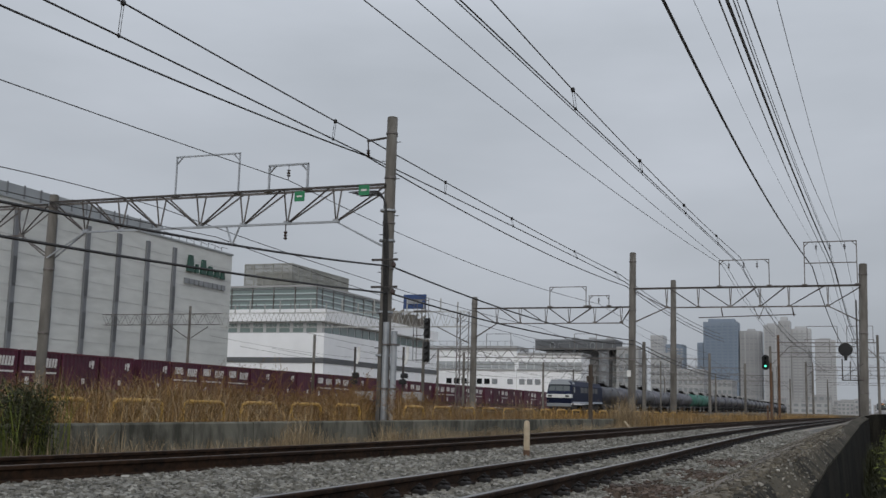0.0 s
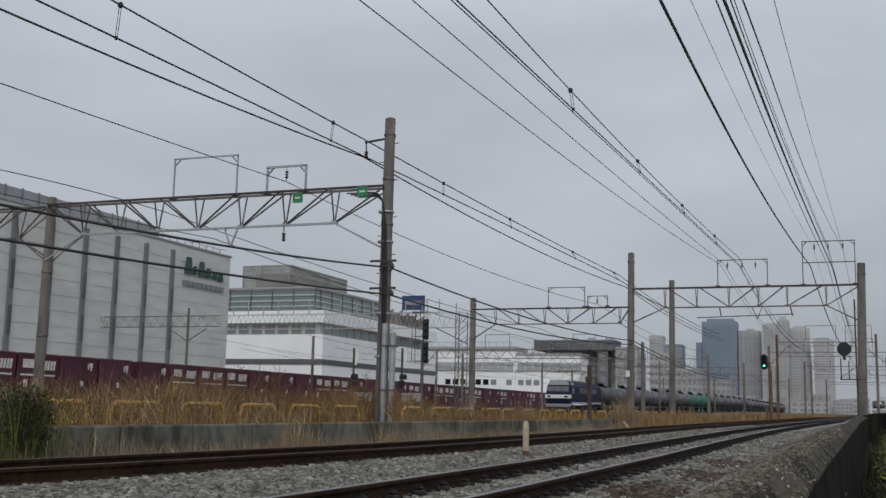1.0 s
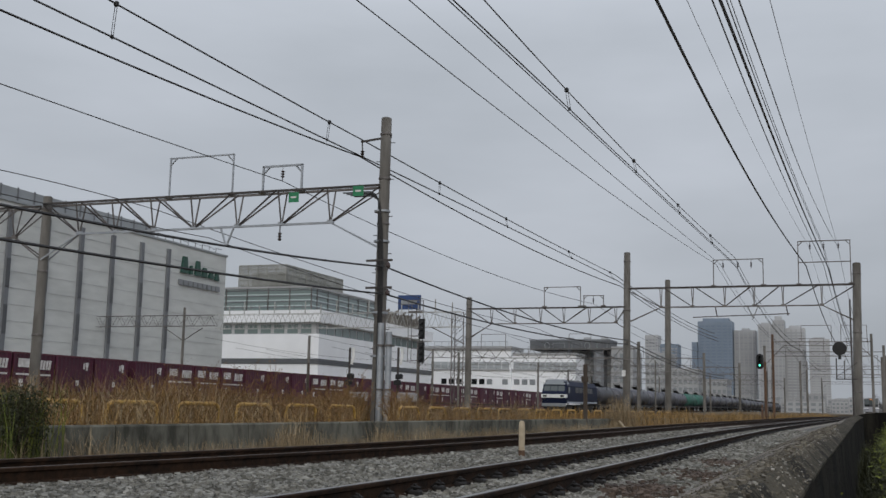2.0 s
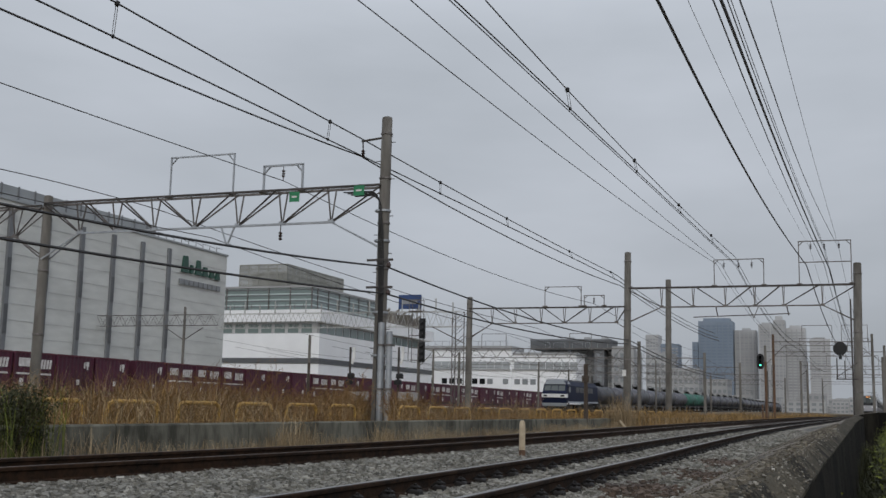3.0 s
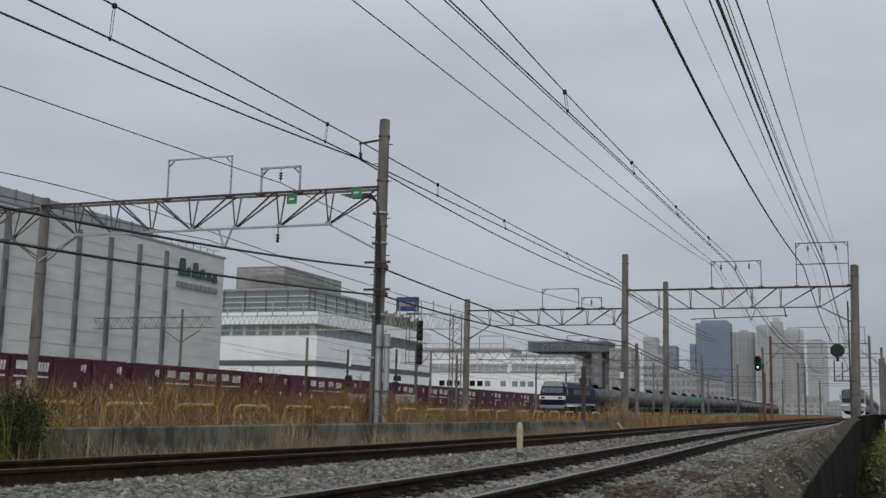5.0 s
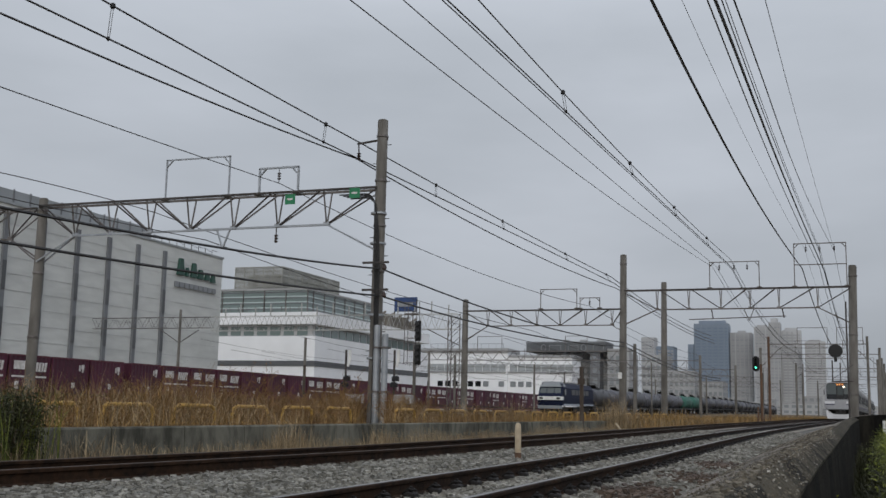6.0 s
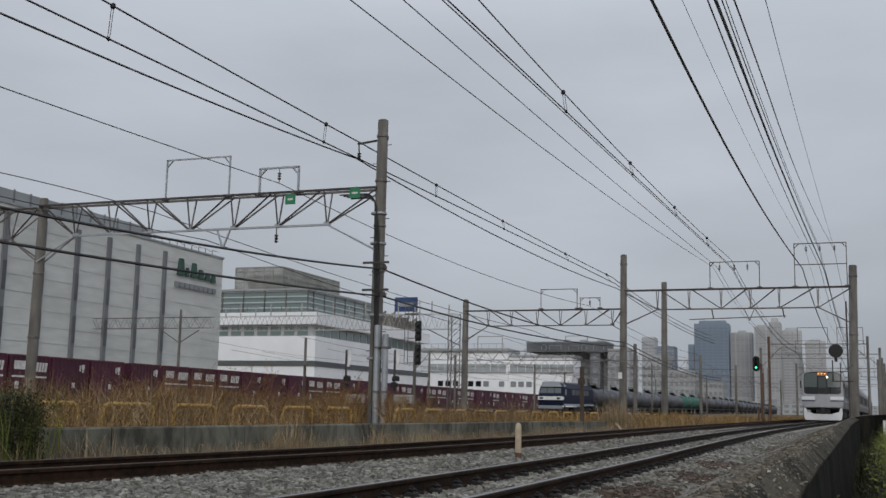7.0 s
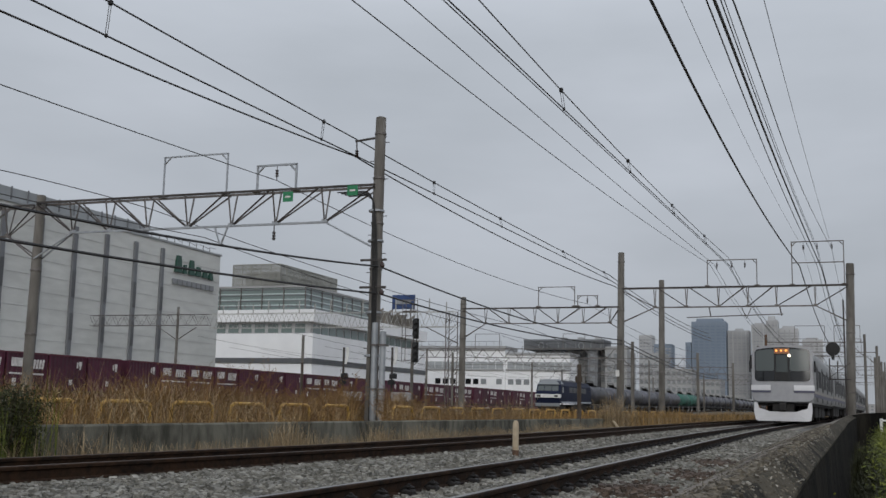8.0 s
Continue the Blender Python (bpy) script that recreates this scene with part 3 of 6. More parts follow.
wire_frame(-17.0, -14.7, YB, 6.9, 8.17, "thin steel hoop on the yard portal beam", thick=0.045)
wire_frame(-14.5, -13.27, YB, 6.9, 7.60, "small steel hoop with one insulator on the yard beam", hang=((-13.9, 7.58),), thick=0.045)
# wire holders under the yard portal
t = thing("wire_holder", "steel bracket and insulator hung under the yard portal beam", "wire holder", pose(0, YA, 0))
part("bracket", Geo().bar((-19.98, 0, 6.62), (-19.74, 0, 5.98), 0.05).bar((-19.48, 0, 6.62), (-19.74, 0, 5.98), 0.05), M_ZINC, t)
g = Geo().tube((-17.66, 0, 6.75), (-17.66, 0, 6.4), 0.02, n=6)
for k in range(3):
    g.lathe([(0.03, 6.4 - k * 0.1), (0.075, 6.37 - k * 0.1), (0.035, 6.31 - k * 0.1)], 10, (-17.66, 0, 0))
part("insulator", g, M_INSUL, t, "dark stacked insulator")
# trailing cross arm under the main portal
t = thing("pull_off_bar", "thin steel bar hung from the portal beam on insulators", "catenary bar", pose(0, YB, 0))
part("bar", Geo().tube((-7.9, 0, 6.20), (-2.4, 0, 6.36), 0.03, n=6), M_STEEL, t)
for hx in (-6.6, -2.6):
    part("hanger", Geo().tube((hx, 0, 6.84), (hx + 0.1, 0, 6.26), 0.035, n=6), M_INSUL, t, "dark insulator rod")
part("bracket", Geo().bar((-4.75, 0, 6.84), (-4.45, 0, 6.1), 0.04).bar((-4.15, 0, 6.84), (-4.45, 0, 6.1), 0.04), M_STEEL, t)

# ---- wires ----


def wire(name, x, a, b, zp, r, label, material=M_WIRE, rear=1.0):
    """A wire along the line: at the main portal it hangs at zp, and towards the camera it follows its sag."""
    f = lambda y: zp + b * (y - YB) + a * (y - YB) ** 2
    pts = [(x + bend(y), y, f(y)) for y in [8 + 1.5 * i for i in range(38)] + [YB]]
    pts = [(x, -30, pts[0][2] + 1.5), (x, -10, pts[0][2])] + pts
    for k in range(1, 11):
        u = k / 10
        y = YB + 45 * u
        pts.append((x + bend(y), y, zp - rear * 4 * u * (1 - u) - 2.4 * u))
    for k in range(1, 11):
        u = k / 10
        y = YB + 45 + 50 * u
        pts.append((x + bend(y), y, zp - 2.4 - 0.9 * 4 * u * (1 - u)))
    t = thing(name, label, "overhead wire")
    part("conductor", Geo().line(pts, r), material, t)
    return f


wire("feeder_wire", -2.63, -0.00027, 0.0223, 9.11, 0.030, "thick black overhead feeder cable", M_CABLE)
wire("feeder_wire", -1.38, -0.00133, -0.0185, 8.81, 0.026, "thick black overhead feeder cable", M_CABLE)
wire("feeder_wire", -2.44, -0.00075, 0.0068, 10.19, 0.006, "thin pale overhead wire above the track")
wire("feeder_wire", -1.67, -0.00110, -0.0118, 9.11, 0.014, "thin dark overhead wire above the track")
wire("feeder_wire", -1.67, -0.00135, -0.0178, 10.09, 0.013, "thin dark overhead wire above the track")
wire("feeder_wire", -1.60, -0.00135, -0.0178, 10.07, 0.009, "thin dark overhead wire above the track")
wire("feeder_wire", -0.85, -0.0009, 0.0467, 10.07, 0.010, "dark overhead wire above the track")
wire("feeder_wire", -0.85, -0.00238, -0.0572, 10.07, 0.007, "thin pale overhead wire above the track")
wire("feeder_wire", -7.69, -0.00005, 0.0323, 9.33, 0.012, "thin pale overhead wire above the track")
wire("feeder_wire", -7.46, -0.00036, 0.0048, 9.33, 0.012, "thin pale overhead wire above the track")
wire("feeder_wire", -6.60, -0.00060, -0.0058, 9.20, 0.013, "dark overhead wire above the track")
f_mess = wire("messenger_wire", -6.64, -0.00011, 0.01155, 9.75, 0.016, "dark messenger wire with droppers")
f_low = wire("hung_wire", -6.56, -0.00060, -0.0058, 9.25, 0.017, "dark wire hung below a messenger wire")


def dropper(x0, z0, x1, z1, y):
    t = thing("dropper", "short double wire dropper with a dark clamp", "wire dropper", pose(0, y, 0), "droppers")
    part("strand", Geo().tube((x0 - 0.03, 0, z0), (x1 - 0.03, 0, z1), 0.008, n=5), M_WIRE, t)
    part("strand", Geo().tube((x0 + 0.03, 0, z0), (x1 + 0.03, 0, z1), 0.008, n=5), M_WIRE, t)
    part("clamp", Geo().lathe([(0.02, -0.07), (0.06, -0.04), (0.06, 0.04), (0.02, 0.07)], 8, (x0, 0, z0)), M_BLACK, t)
    part("clamp", Geo().lathe([(0.015, -0.05), (0.04, -0.02), (0.04, 0.02), (0.015, 0.05)], 8, (x1, 0, z1)), M_BLACK, t)


for y in (27.5, 37.0, 46.5, 56.0):
    dropper(-6.64 + bend(y), f_mess(y), -6.56 + bend(y), f_low(y), y)


def side_wire(name, x, a, b, z, r, label, x2, z2, sag, material=M_WIRE):
    """A wire of the yard side: its sag on this side of the tall pole, then a span to the next portal."""
    f = lambda y: z + b * (y - YA) + a * (y - YA) ** 2
    g2 = lambda u: (x + (x2 - x) * u, YA + (YB - YA) * u, z + (z2 - z) * u - sag * 4 * u * (1 - u))
    pts = [(x, -12, f(14))] + [(x, y, f(y)) for y in [12 + i for i in range(21)]] + [g2(k / 14) for k in range(1, 15)]
    for k in range(1, 11):
        u = k / 10
        pts.append((x2 + 1.8 * u, YB + 40 * u, z2 - 0.8 * u - 1.6 * u * (1 - u)))
    t = thing(name, label, "overhead wire")
    part("conductor", Geo().line(pts, r), material, t)
    return f, g2


f_u, g_u = side_wire("messenger_wire", -14.69, 0.00044, 0.01675, 9.43, 0.023, "dark messenger wire past the tall pole", -12.56, 8.87, 0.1)
f_m, g_m = side_wire("hung_wire", -14.75, -0.00004, 0.02655, 8.89, 0.024, "dark wire hung below a messenger wire", -12.32, 8.44, -0.03)
side_wire("feeder_wire", -14.77, 0.00116, 0.0752, 8.87, 0.025, "dark feeder wire held by an arm", -12.22, 8.15, 0.36)
side_wire("power_cable", -13.72, 0.00164, 0.0937, 5.11, 0.030, "thick black cable slung along the poles", -11.75, 4.85, 0.40, M_CABLE)
side_wire("power_cable", -13.72, 0.00099, 0.0661, 4.22, 0.030, "thick black cable slung along the poles", -11.75, 4.62, 0.37, M_CABLE)
side_wire("feeder_wire", -17.64, 0.00048, 0.0434, 8.18, 0.015, "thin pale wire over the yard tracks", -13.9, 7.1, 0.5)
side_wire("feeder_wire", -22.6, -0.00355, -0.00139, 7.38, 0.015, "thin pale wire over the yard tracks", -17.5, 5.6, 0.3)
side_wire("feeder_wire", -20.4, 0.0012, 0.05, 6.3, 0.014, "thin wire below the yard portal beam", -17.6, 4.9, 0.3)
for y in (18.8, 29.5):
    dropper(-14.69, f_u(y), -14.75, f_m(y), y)
for u in (0.195, 0.42, 0.71, 0.965):
    p, q = g_u(u), g_m(u)
    dropper(p[0], p[2], q[0], q[2], p[1])

# arm, conduits, brackets and plates on the tall pole
arm = part("arm_bar", Geo().bar((0.2, 0, 9.47), (-0.9, 0, 9.36), 0.06).bar((-0.86, 0, 9.36), (-0.84, 0, 9.05), 0.035), M_STEEL_DARK, tall_pole, "dark steel bracket arm")
g = Geo()
for k in range(3):
    g.lathe([(0.03, 9.05 - k * 0.08), (0.075, 9.03 - k * 0.08), (0.035, 8.98 - k * 0.08)], 10, (-0.84, 0, 0))
part("insulator", g, M_INSUL, arm, "dark stacked insulator")
for k in range(14):
    z = 1.2 + 0.62 * k
    part("step_bolt", Geo().tube((0.17 if k % 2 else -0.17, 0, z), (0.33 if k % 2 else -0.33, 0, z), 0.014, n=5), M_STEEL_DARK, tall_pole)
for dx in (0.2, 0.49):
    c = thing("conduit", "light grey zinc cable riser pipe strapped to the pole", "conduit", pose(-13.88 + dx, YA - 0.32, 0.1), "cable risers")
    part("pipe", Geo().tube((0, 0, -0.3), (0, 0, 3.35 - dx), 0.10, n=12), M_ZINC, c, smooth=True)
    part("strap", Geo().box(-0.12, 0.12, -0.115, 0.2, 1.0, 1.06).box(-0.12, 0.12, -0.115, 0.2, 2.4, 2.46), M_STEEL, c)
riser = thing("cable_bundle", "black cables running under the beam and down the tall pole", "cable bundle", pose(-13.88, YA, 0))
for k in range(4):
    e = k * 0.055
    bow = [(-0.42 + 0.36 * math.sin(q) + e * 0.6, -0.2 - 0.03 * k, 7.18 - e + 0.42 * math.cos(q)) for q in [math.pi / 2 * j / 8 for j in range(9)]]
    run = [(-1.35 + 0.15 * k, -0.2 - 0.03 * k, 7.60 - e)] + bow + [(-0.03 + e * 0.9, -0.25, 6.3), (0.02 + e, -0.26, 5.0), (0.06 + e * 0.8, -0.27, 3.4), (0.06 + e * 0.6, -0.28, 0.1)]
    part("cable", Geo().line(run, 0.022, 6), M_CABLE, riser)
for z in (6.95, 5.95, 3.6, 2.2):
    part("strap", Geo().lathe([(0.25, z - 0.035), (0.262, z - 0.03), (0.262, z + 0.03), (0.25, z + 0.035)], 16), M_ZINC, riser, "pale metal strap")
for z in (5.14, 4.25):
    b = thing("cable_bracket", "dark steel crossarm with an insulator on the pole", "crossarm", pose(-13.88, YA, z))
    part("crossarm", Geo().box(-0.42, 0.5, -0.27, -0.2, 0.12, 0.19, 0.01), M_STEEL_DARK, b)
    part("insulator", Geo().lathe([(0.02, 0.1), (0.07, 0.02), (0.08, -0.06), (0.03, -0.1)], 10, (0.36, -0.24, 0)), M_INSUL, b)
for px, pz in ((-17.0, 7.52), (-14.62, 7.62)):
    pl = thing("number_plate_blank", "small green plate hung under the beam", "plate", pose(px, YA - 0.34, pz))
    part("plate", Geo().box(-0.19, 0.19, -0.01, 0.01, -0.17, 0.17, 0.004), M_PLATE, pl)
    part("mark", Geo().box(-0.1, 0.1, -0.016, -0.011, -0.03, 0.03), M_MARK, pl)
    part("hook", Geo().tube((0, 0, 0.17), (0, 0.12, 0.24), 0.012, n=5), M_STEEL, pl)

# ---- the commuter train ----


def section(w, h0, h1, r):
    """Outline of a carriage body from floor h0 to roof h1, tumblehome below, rounded roof."""
    pts = [(w - 0.06, h0), (w, h0 + 0.35), (w, h0 + 1.55), (w - 0.04, h1 - 0.75)]
    pts += [(w - 0.04 - r * (1 - math.cos(a)), h1 - 0.75 + 0.62 * math.sin(a)) for a in [math.pi / 2 * k / 5 for k in range(1, 5)]]
    pts += [(w * 0.45, h1 - 0.03), (0, h1)]
    left = [(-x, z) for x, z in pts[-2::-1]]
    return pts + left


def wheelset(parent, y):
    for s in (-0.56, 0.56):
        part("wheel", Geo().lathe([(0.10, -0.06), (0.43, -0.06), (0.43, 0.05), (0.46, 0.06), (0.46, 0.08), (0.10, 0.08)], 18, (s, y, 0.43), "x"), M_UNDER, parent)
    part("axle", Geo().tube((-0.6, y, 0.43), (0.6, y, 0.43), 0.08), M_UNDER, parent)


def commuter_car(front):
    """A 20 m stainless car; its leading end faces -y at y = 0."""
    c = thing("train_car", "stainless steel commuter train car" + (" with black-windowed white front" if front else " coupled behind the leading car"), "train")
    sec = section(1.475, 1.0, 3.82, 0.5)
    L = 19.6
    body = Geo().sweep(sec, [(0, 0.32 if front else 0.1, 0), (0, L, 0)])
    part("body", body, M_SILVER, c, "brushed stainless body", True)
    # doors and windows
    for s in (-1, 1):
        for k in range(4):
            yd = 2.9 + k * 4.85
            g = Geo().box(min(s * 1.462, s * 1.478), max(s * 1.462, s * 1.478), yd - 0.65, yd + 0.65, 1.08, 2.95)
            # doors lie flush; the shade of their recess is in the colour
            d = part("door", g, M_DOORSTEEL, c)
            for e in (-0.33, 0.33):
                part("door_window", Geo().box(min(s * 1.46, s * 1.484), max(s * 1.46, s * 1.484), yd + e - 0.27, yd + e + 0.27, 1.7, 2.82), M_SIDEGLASS, d)
            part("side_window", Geo().box(min(s * 1.455, s * 1.482), max(s * 1.455, s * 1.482), yd + 1.15, yd + 2.0, 1.85, 2.72).box(min(s * 1.455, s * 1.482), max(s * 1.455, s * 1.482), yd + 2.1, min(yd + 3.7, L - .1), 1.85, 2.72), M_SIDEGLASS, c)
        part("waist_stripe", Geo().box(min(s * 1.47, s * 1.48), max(s * 1.47, s * 1.48), 0.4, L, 1.48, 1.62), M_CREAM, c, "cream waist stripe")
        part("waist_stripe", Geo().box(min(s * 1.47, s * 1.48), max(s * 1.47, s * 1.48), 0.4, L, 1.30, 1.475), M_NAVY, c, "navy blue waist stripe")
    # roof and underfloor
    for yy in (4.5, 14.0):
        part("air_conditioner", Geo().box(-0.95, 0.95, yy, yy + 2.6, 3.6, 3.98, 0.12), M_ROOFGREY, c)
    for a, b in ((5.2, 7.6), (8.2, 10.6), (11.2, 13.8)):
        part("equipment_box", Geo().box(-1.2, 1.2, a, b, 0.3, 0.98, 0.05), M_UNDER, c)
    part("underframe", Geo().box(-1.3, 1.3, 0.5, L - 0.1, 0.86, 1.0), M_UNDER, c)
    for yb in (2.9, 16.9):
        bogie = part("bogie", Geo().box(-1.0, -0.85, yb - 1.5, yb + 1.5, 0.35, 0.65, 0.03).box(0.85, 1.0, yb - 1.5, yb + 1.5, 0.35, 0.65, 0.03).box(-1.0, 1.0, yb - 0.25, yb + 0.25, 0.45, 0.85), M_UNDER, c)
        wheelset(bogie, yb - 1.05)
        wheelset(bogie, yb + 1.05)
    if not front:
        part("gangway", Geo().box(-0.5, 0.5, -0.35, 0.12, 1.1, 3.3, 0.04), M_BLACK, c)
        pan = part("pantograph", Geo().bar((-0.5, 15.6, 4.0), (-0.3, 14.9, 4.55), 0.03).bar((0.5, 15.6, 4.0), (0.3, 14.9, 4.55), 0.03).bar((-0.3, 14.9, 4.55), (0, 15.5, 5.05), 0.03).bar((0.3, 14.9, 4.55), (0, 15.5, 5.05), 0.03).box(-0.9, 0.9, 15.44, 15.54, 5.05, 5.1), M_STEEL_DARK, c)
        return c
    # leading end: a slightly bowed white mask, a wide black window, lamp bars and a deep skirt
    def plate(x0, x1, z0, z1, lift, n=10, r=0.0, arch=0.0):
        """A bowed panel on the nose; its corners are rounded by r."""
        g = Geo()
        nose = lambda x, z: -0.0 + 0.16 * (x / 1.475) ** 2 + max(0.0, z - 1.75) * 0.09 - lift
        rows = []
        rr = min(r, (z1 - z0) * 0.45) if r else 0.0
        low = [z0 + rr * (1 - math.cos(math.pi / 2 * k / 6)) for k in range(7)] if rr else [z0]
        high = [z1 - rr * (1 - math.cos(math.pi / 2 * k / 6)) for k in range(6, -1, -1)] if rr else [z1]
        levels = low + [low[-1] + (high[0] - low[-1]) * q for q in (0.33, 0.67)] + high
        m = len(levels) - 1
        for z in levels:
            e = min(z - z0, z1 - z)
            cut = rr - math.sqrt(max(0, rr * rr - (rr - e) ** 2)) if e < rr else 0.0
            row = [x0 + cut + (x1 - x0 - 2 * cut) * i / n for i in range(n + 1)]
            rows.append([(x, z - (arch * (x / 1.475) ** 2 * (z - z0) / (z1 - z0))) for x in row])
        front_v = [(x, nose(x, z), z) for row in rows for x, z in row]
        back_v = [(x, 0.36, z) for row in rows for x, z in row]
        k = (n + 1) * (m + 1)
        f = []
        for j in range(m):
            for i in range(n):
                a = j * (n + 1) + i
                f.append((a, a + 1, a + n + 2, a + n + 1))
        edge = [i for i in range(n + 1)] + [j * (n + 1) + n for j in range(1, m + 1)] + [m * (n + 1) + i for i in range(n - 1, -1, -1)] + [j * (n + 1) for j in range(m - 1, 0, -1)]
        for a, b in zip(edge, edge[1:] + edge[:1]):
            f.append((a, b, b + k, a + k))
        g.add(front_v + back_v, f)
        return g
    mask = plate(-1.46, 1.46, 1.06, 3.86, 0.0, 14, 0.32, 0.17)
    nose = part("front_mask", mask, M_MASK, c, "light grey front panel with rounded corners", True)
    ws = part("windscreen", plate(-1.32, 1.32, 2.05, 3.74, 0.02, 14, 0.2, 0.15), M_DARKGLASS, c, "wide black-framed windscreen", True)
    part("gangway_door", plate(-0.36, 0.36, 2.08, 3.38, 0.035, 4, 0.03), M_BLACK, ws)
    # upper panes carry the painted sky reflection; the screen below them stays black
    part("door_pane", plate(-0.27, 0.27, 2.5, 3.34, 0.05, 4, 0.03), M_DOORGLASS, ws)
    part("window_pane", plate(-1.27, -0.37, 2.56, 3.66, 0.035, 6, 0.1, 0.14), M_CABGLASS, ws, "window pane with a grey sky reflection painted in")
    part("window_pane", plate(0.37, 1.27, 2.56, 3.66, 0.035, 6, 0.1, 0.14), M_CABGLASS, ws, "window pane with a grey sky reflection painted in")
    part("destination_display", plate(-0.36, 0.36, 3.42, 3.68, 0.04, 4, 0.02), M_DISPLAY, ws, "dim amber destination display")
    for k in (-0.23, 0.0, 0.23):
        part("amber_light", Geo().lathe([(0.055, 0.0), (0.055, -0.05), (0.025, -0.07)], 10, (k - 0.02, 0.11, 3.57), "y"), M_AMBER, ws, "glowing amber display light")
    part("headlamp", Geo().lathe([(0.07, 0.0), (0.07, -0.06), (0.03, -0.08)], 12, (0.36, 0.07, 3.32), "y"), M_HEADLAMP, ws, "bright white lamp behind the glass")
    for s in (-1, 1):
        a, b = sorted((s * 0.55, s * 1.50))
        part("lamp_bar", plate(a, b, 1.60, 1.86, 0.05, 5, 0.02), M_TRAINWHITE, c, "white headlamp bar")
        part("stripe", plate(a, b, 1.50, 1.595, 0.03, 5, 0.0), M_NAVY, c, "navy stripe below the lamp bar")
        part("mirror", Geo().box(min(s * 1.5, s * 1.58), max(s * 1.5, s * 1.58), 0.1, 0.2, 2.5, 3.05, 0.02), M_BLACK, c)
    # skirt: a shallow U with a dark mouth above it
    sk = [(-1.36, 1.0), (-1.38, 0.58), (-1.31, 0.16), (-1.2, 0.1), (1.2, 0.1), (1.31, 0.16), (1.38, 0.58), (1.36, 1.0), (1.22, 1.0), (1.15, 0.72), (0.9, 0.66), (0.62, 0.56), (-0.62, 0.56), (-0.9, 0.66), (-1.15, 0.72), (-1.22, 1.0)]
    g = Geo()
    n = len(sk)
    g.add([(x, 0.02 + 0.1 * (x / 1.4) ** 2, z) for x, z in sk] + [(x, 0.3, z) for x, z in sk],
          [(15, 0, 1, 14), (14, 1, 2, 13), (13, 2, 3, 12), (12, 3, 4, 11), (11, 4, 5, 10), (10, 5, 6, 9), (9, 6, 7, 8)] + [(i, (i + 1) % n, (i + 1) % n + n, i + n) for i in range(n)])
    part("skirt", g, M_TRAINWHITE, c, "white snowplough skirt")
    part("coupler", Geo().box(-0.16, 0.16, -0.15, 0.6, 0.66, 0.98, 0.04).box(-0.5, 0.5, 0.25, 0.5, 0.5, 0.95), M_UNDER, c)
    return c


lead_car = commuter_car(True)
first = commuter_car(False)
train = [lead_car, first] + [copy_thing(first, Matrix()) for _ in range(4)]
for o in train:
    tagged(o, "", "", "commuter train cars")

# ---- freight yard: container wagons, locomotive, tank wagons ----


def container():
    c = thing("container", "maroon steel freight container with white markings on a flat wagon", "container", group="containers")
    # corrugated long side towards the camera (+x), plain ends
    xs = []
    pr = []
    n = 18
    for k in range(n + 1):
        y = -1.80 + 3.6 * k / n
        pr.append((1.19 if k % 2 else 1.215, y))
    v = [(x, y, z) for z in (0.1, 2.38) for x, y in pr] + [(-1.2, -1.8, 0.1), (-1.2, 1.8, 0.1), (-1.2, 1.8, 2.38), (-1.2, -1.8, 2.38)]
    m = n + 1
    f = [(i, i + 1, i + 1 + m, i + m) for i in range(n)] + [(2 * m, 2 * m + 3, m, 0), (n, m + n, 2 * m + 2, 2 * m + 1), (2 * m, 2 * m + 1, 2 * m + 2, 2 * m + 3)]
    f += [tuple(range(m, 2 * m)) + (2 * m + 2, 2 * m + 3)]
    part("side_panel", Geo().add(v, f), M_CONT, c)
    part("top_rail", Geo().box(1.18, 1.25, -1.86, 1.86, 2.38, 2.5, 0.015), M_CONT_TOP, c)
    part("roof", Geo().box(-1.25, 1.18, -1.86, 1.86, 2.38, 2.48, 0.02), M_CONT, c)
    part("floor_frame", Geo().box(-1.25, 1.24, -1.86, 1.86, 0.0, 0.12), M_UNDER, c)
    for yy in (-1.83, 1.83):
        part("corner_post", Geo().box(1.16, 1.25, yy - 0.05, yy + 0.05, 0.12, 2.38), M_CONT, c)
    return c


def marked(c, style):
    """White lettering too small to read, as bars and slanted blocks."""
    if style == 0:
        part("marking", Geo().box(1.222, 1.232, -1.45, -0.35, 1.55, 2.1), M_MARK, c)
        g = Geo()
        for k in range(5):
            a = 0.25 + k * 0.27
            g.add([(1.232, a, 1.45), (1.232, a + 0.2, 1.45), (1.232, a + 0.3, 2.05), (1.232, a + 0.1, 2.05), (1.222, a, 1.45), (1.222, a + 0.2, 1.45), (1.222, a + 0.3, 2.05), (1.222, a + 0.1, 2.05)],
                  [(0, 1, 2, 3), (4, 7, 6, 5), (0, 4, 5, 1), (1, 5, 6, 2), (2, 6, 7, 3), (3, 7, 4, 0)])
        part("logo_shape", g, M_MARK, c)
        part("marking", Geo().box(1.222, 1.232, -1.6, 1.6, 1.05, 1.16), M_MARK, c)
        part("marking", Geo().box(1.222, 1.232, -1.3, -0.95, 0.3, 0.8), M_MARK, c)
    else:
        g = Geo()
        for a, z, w, h in ((0.9, 1.85, 0.16, 0.4), (1.12, 1.95, 0.3, 0.3), (1.2, 1.7, 0.16, 0.3)):
            g.box(1.222, 1.232, a, a + w, z - h / 2, z + h / 2)
        part("logo_shape", g, M_MARK, c)
        part("marking", Geo().box(1.222, 1.232, 0.2, 0.5, 0.5, 0.85), M_MARK, c)
    return c


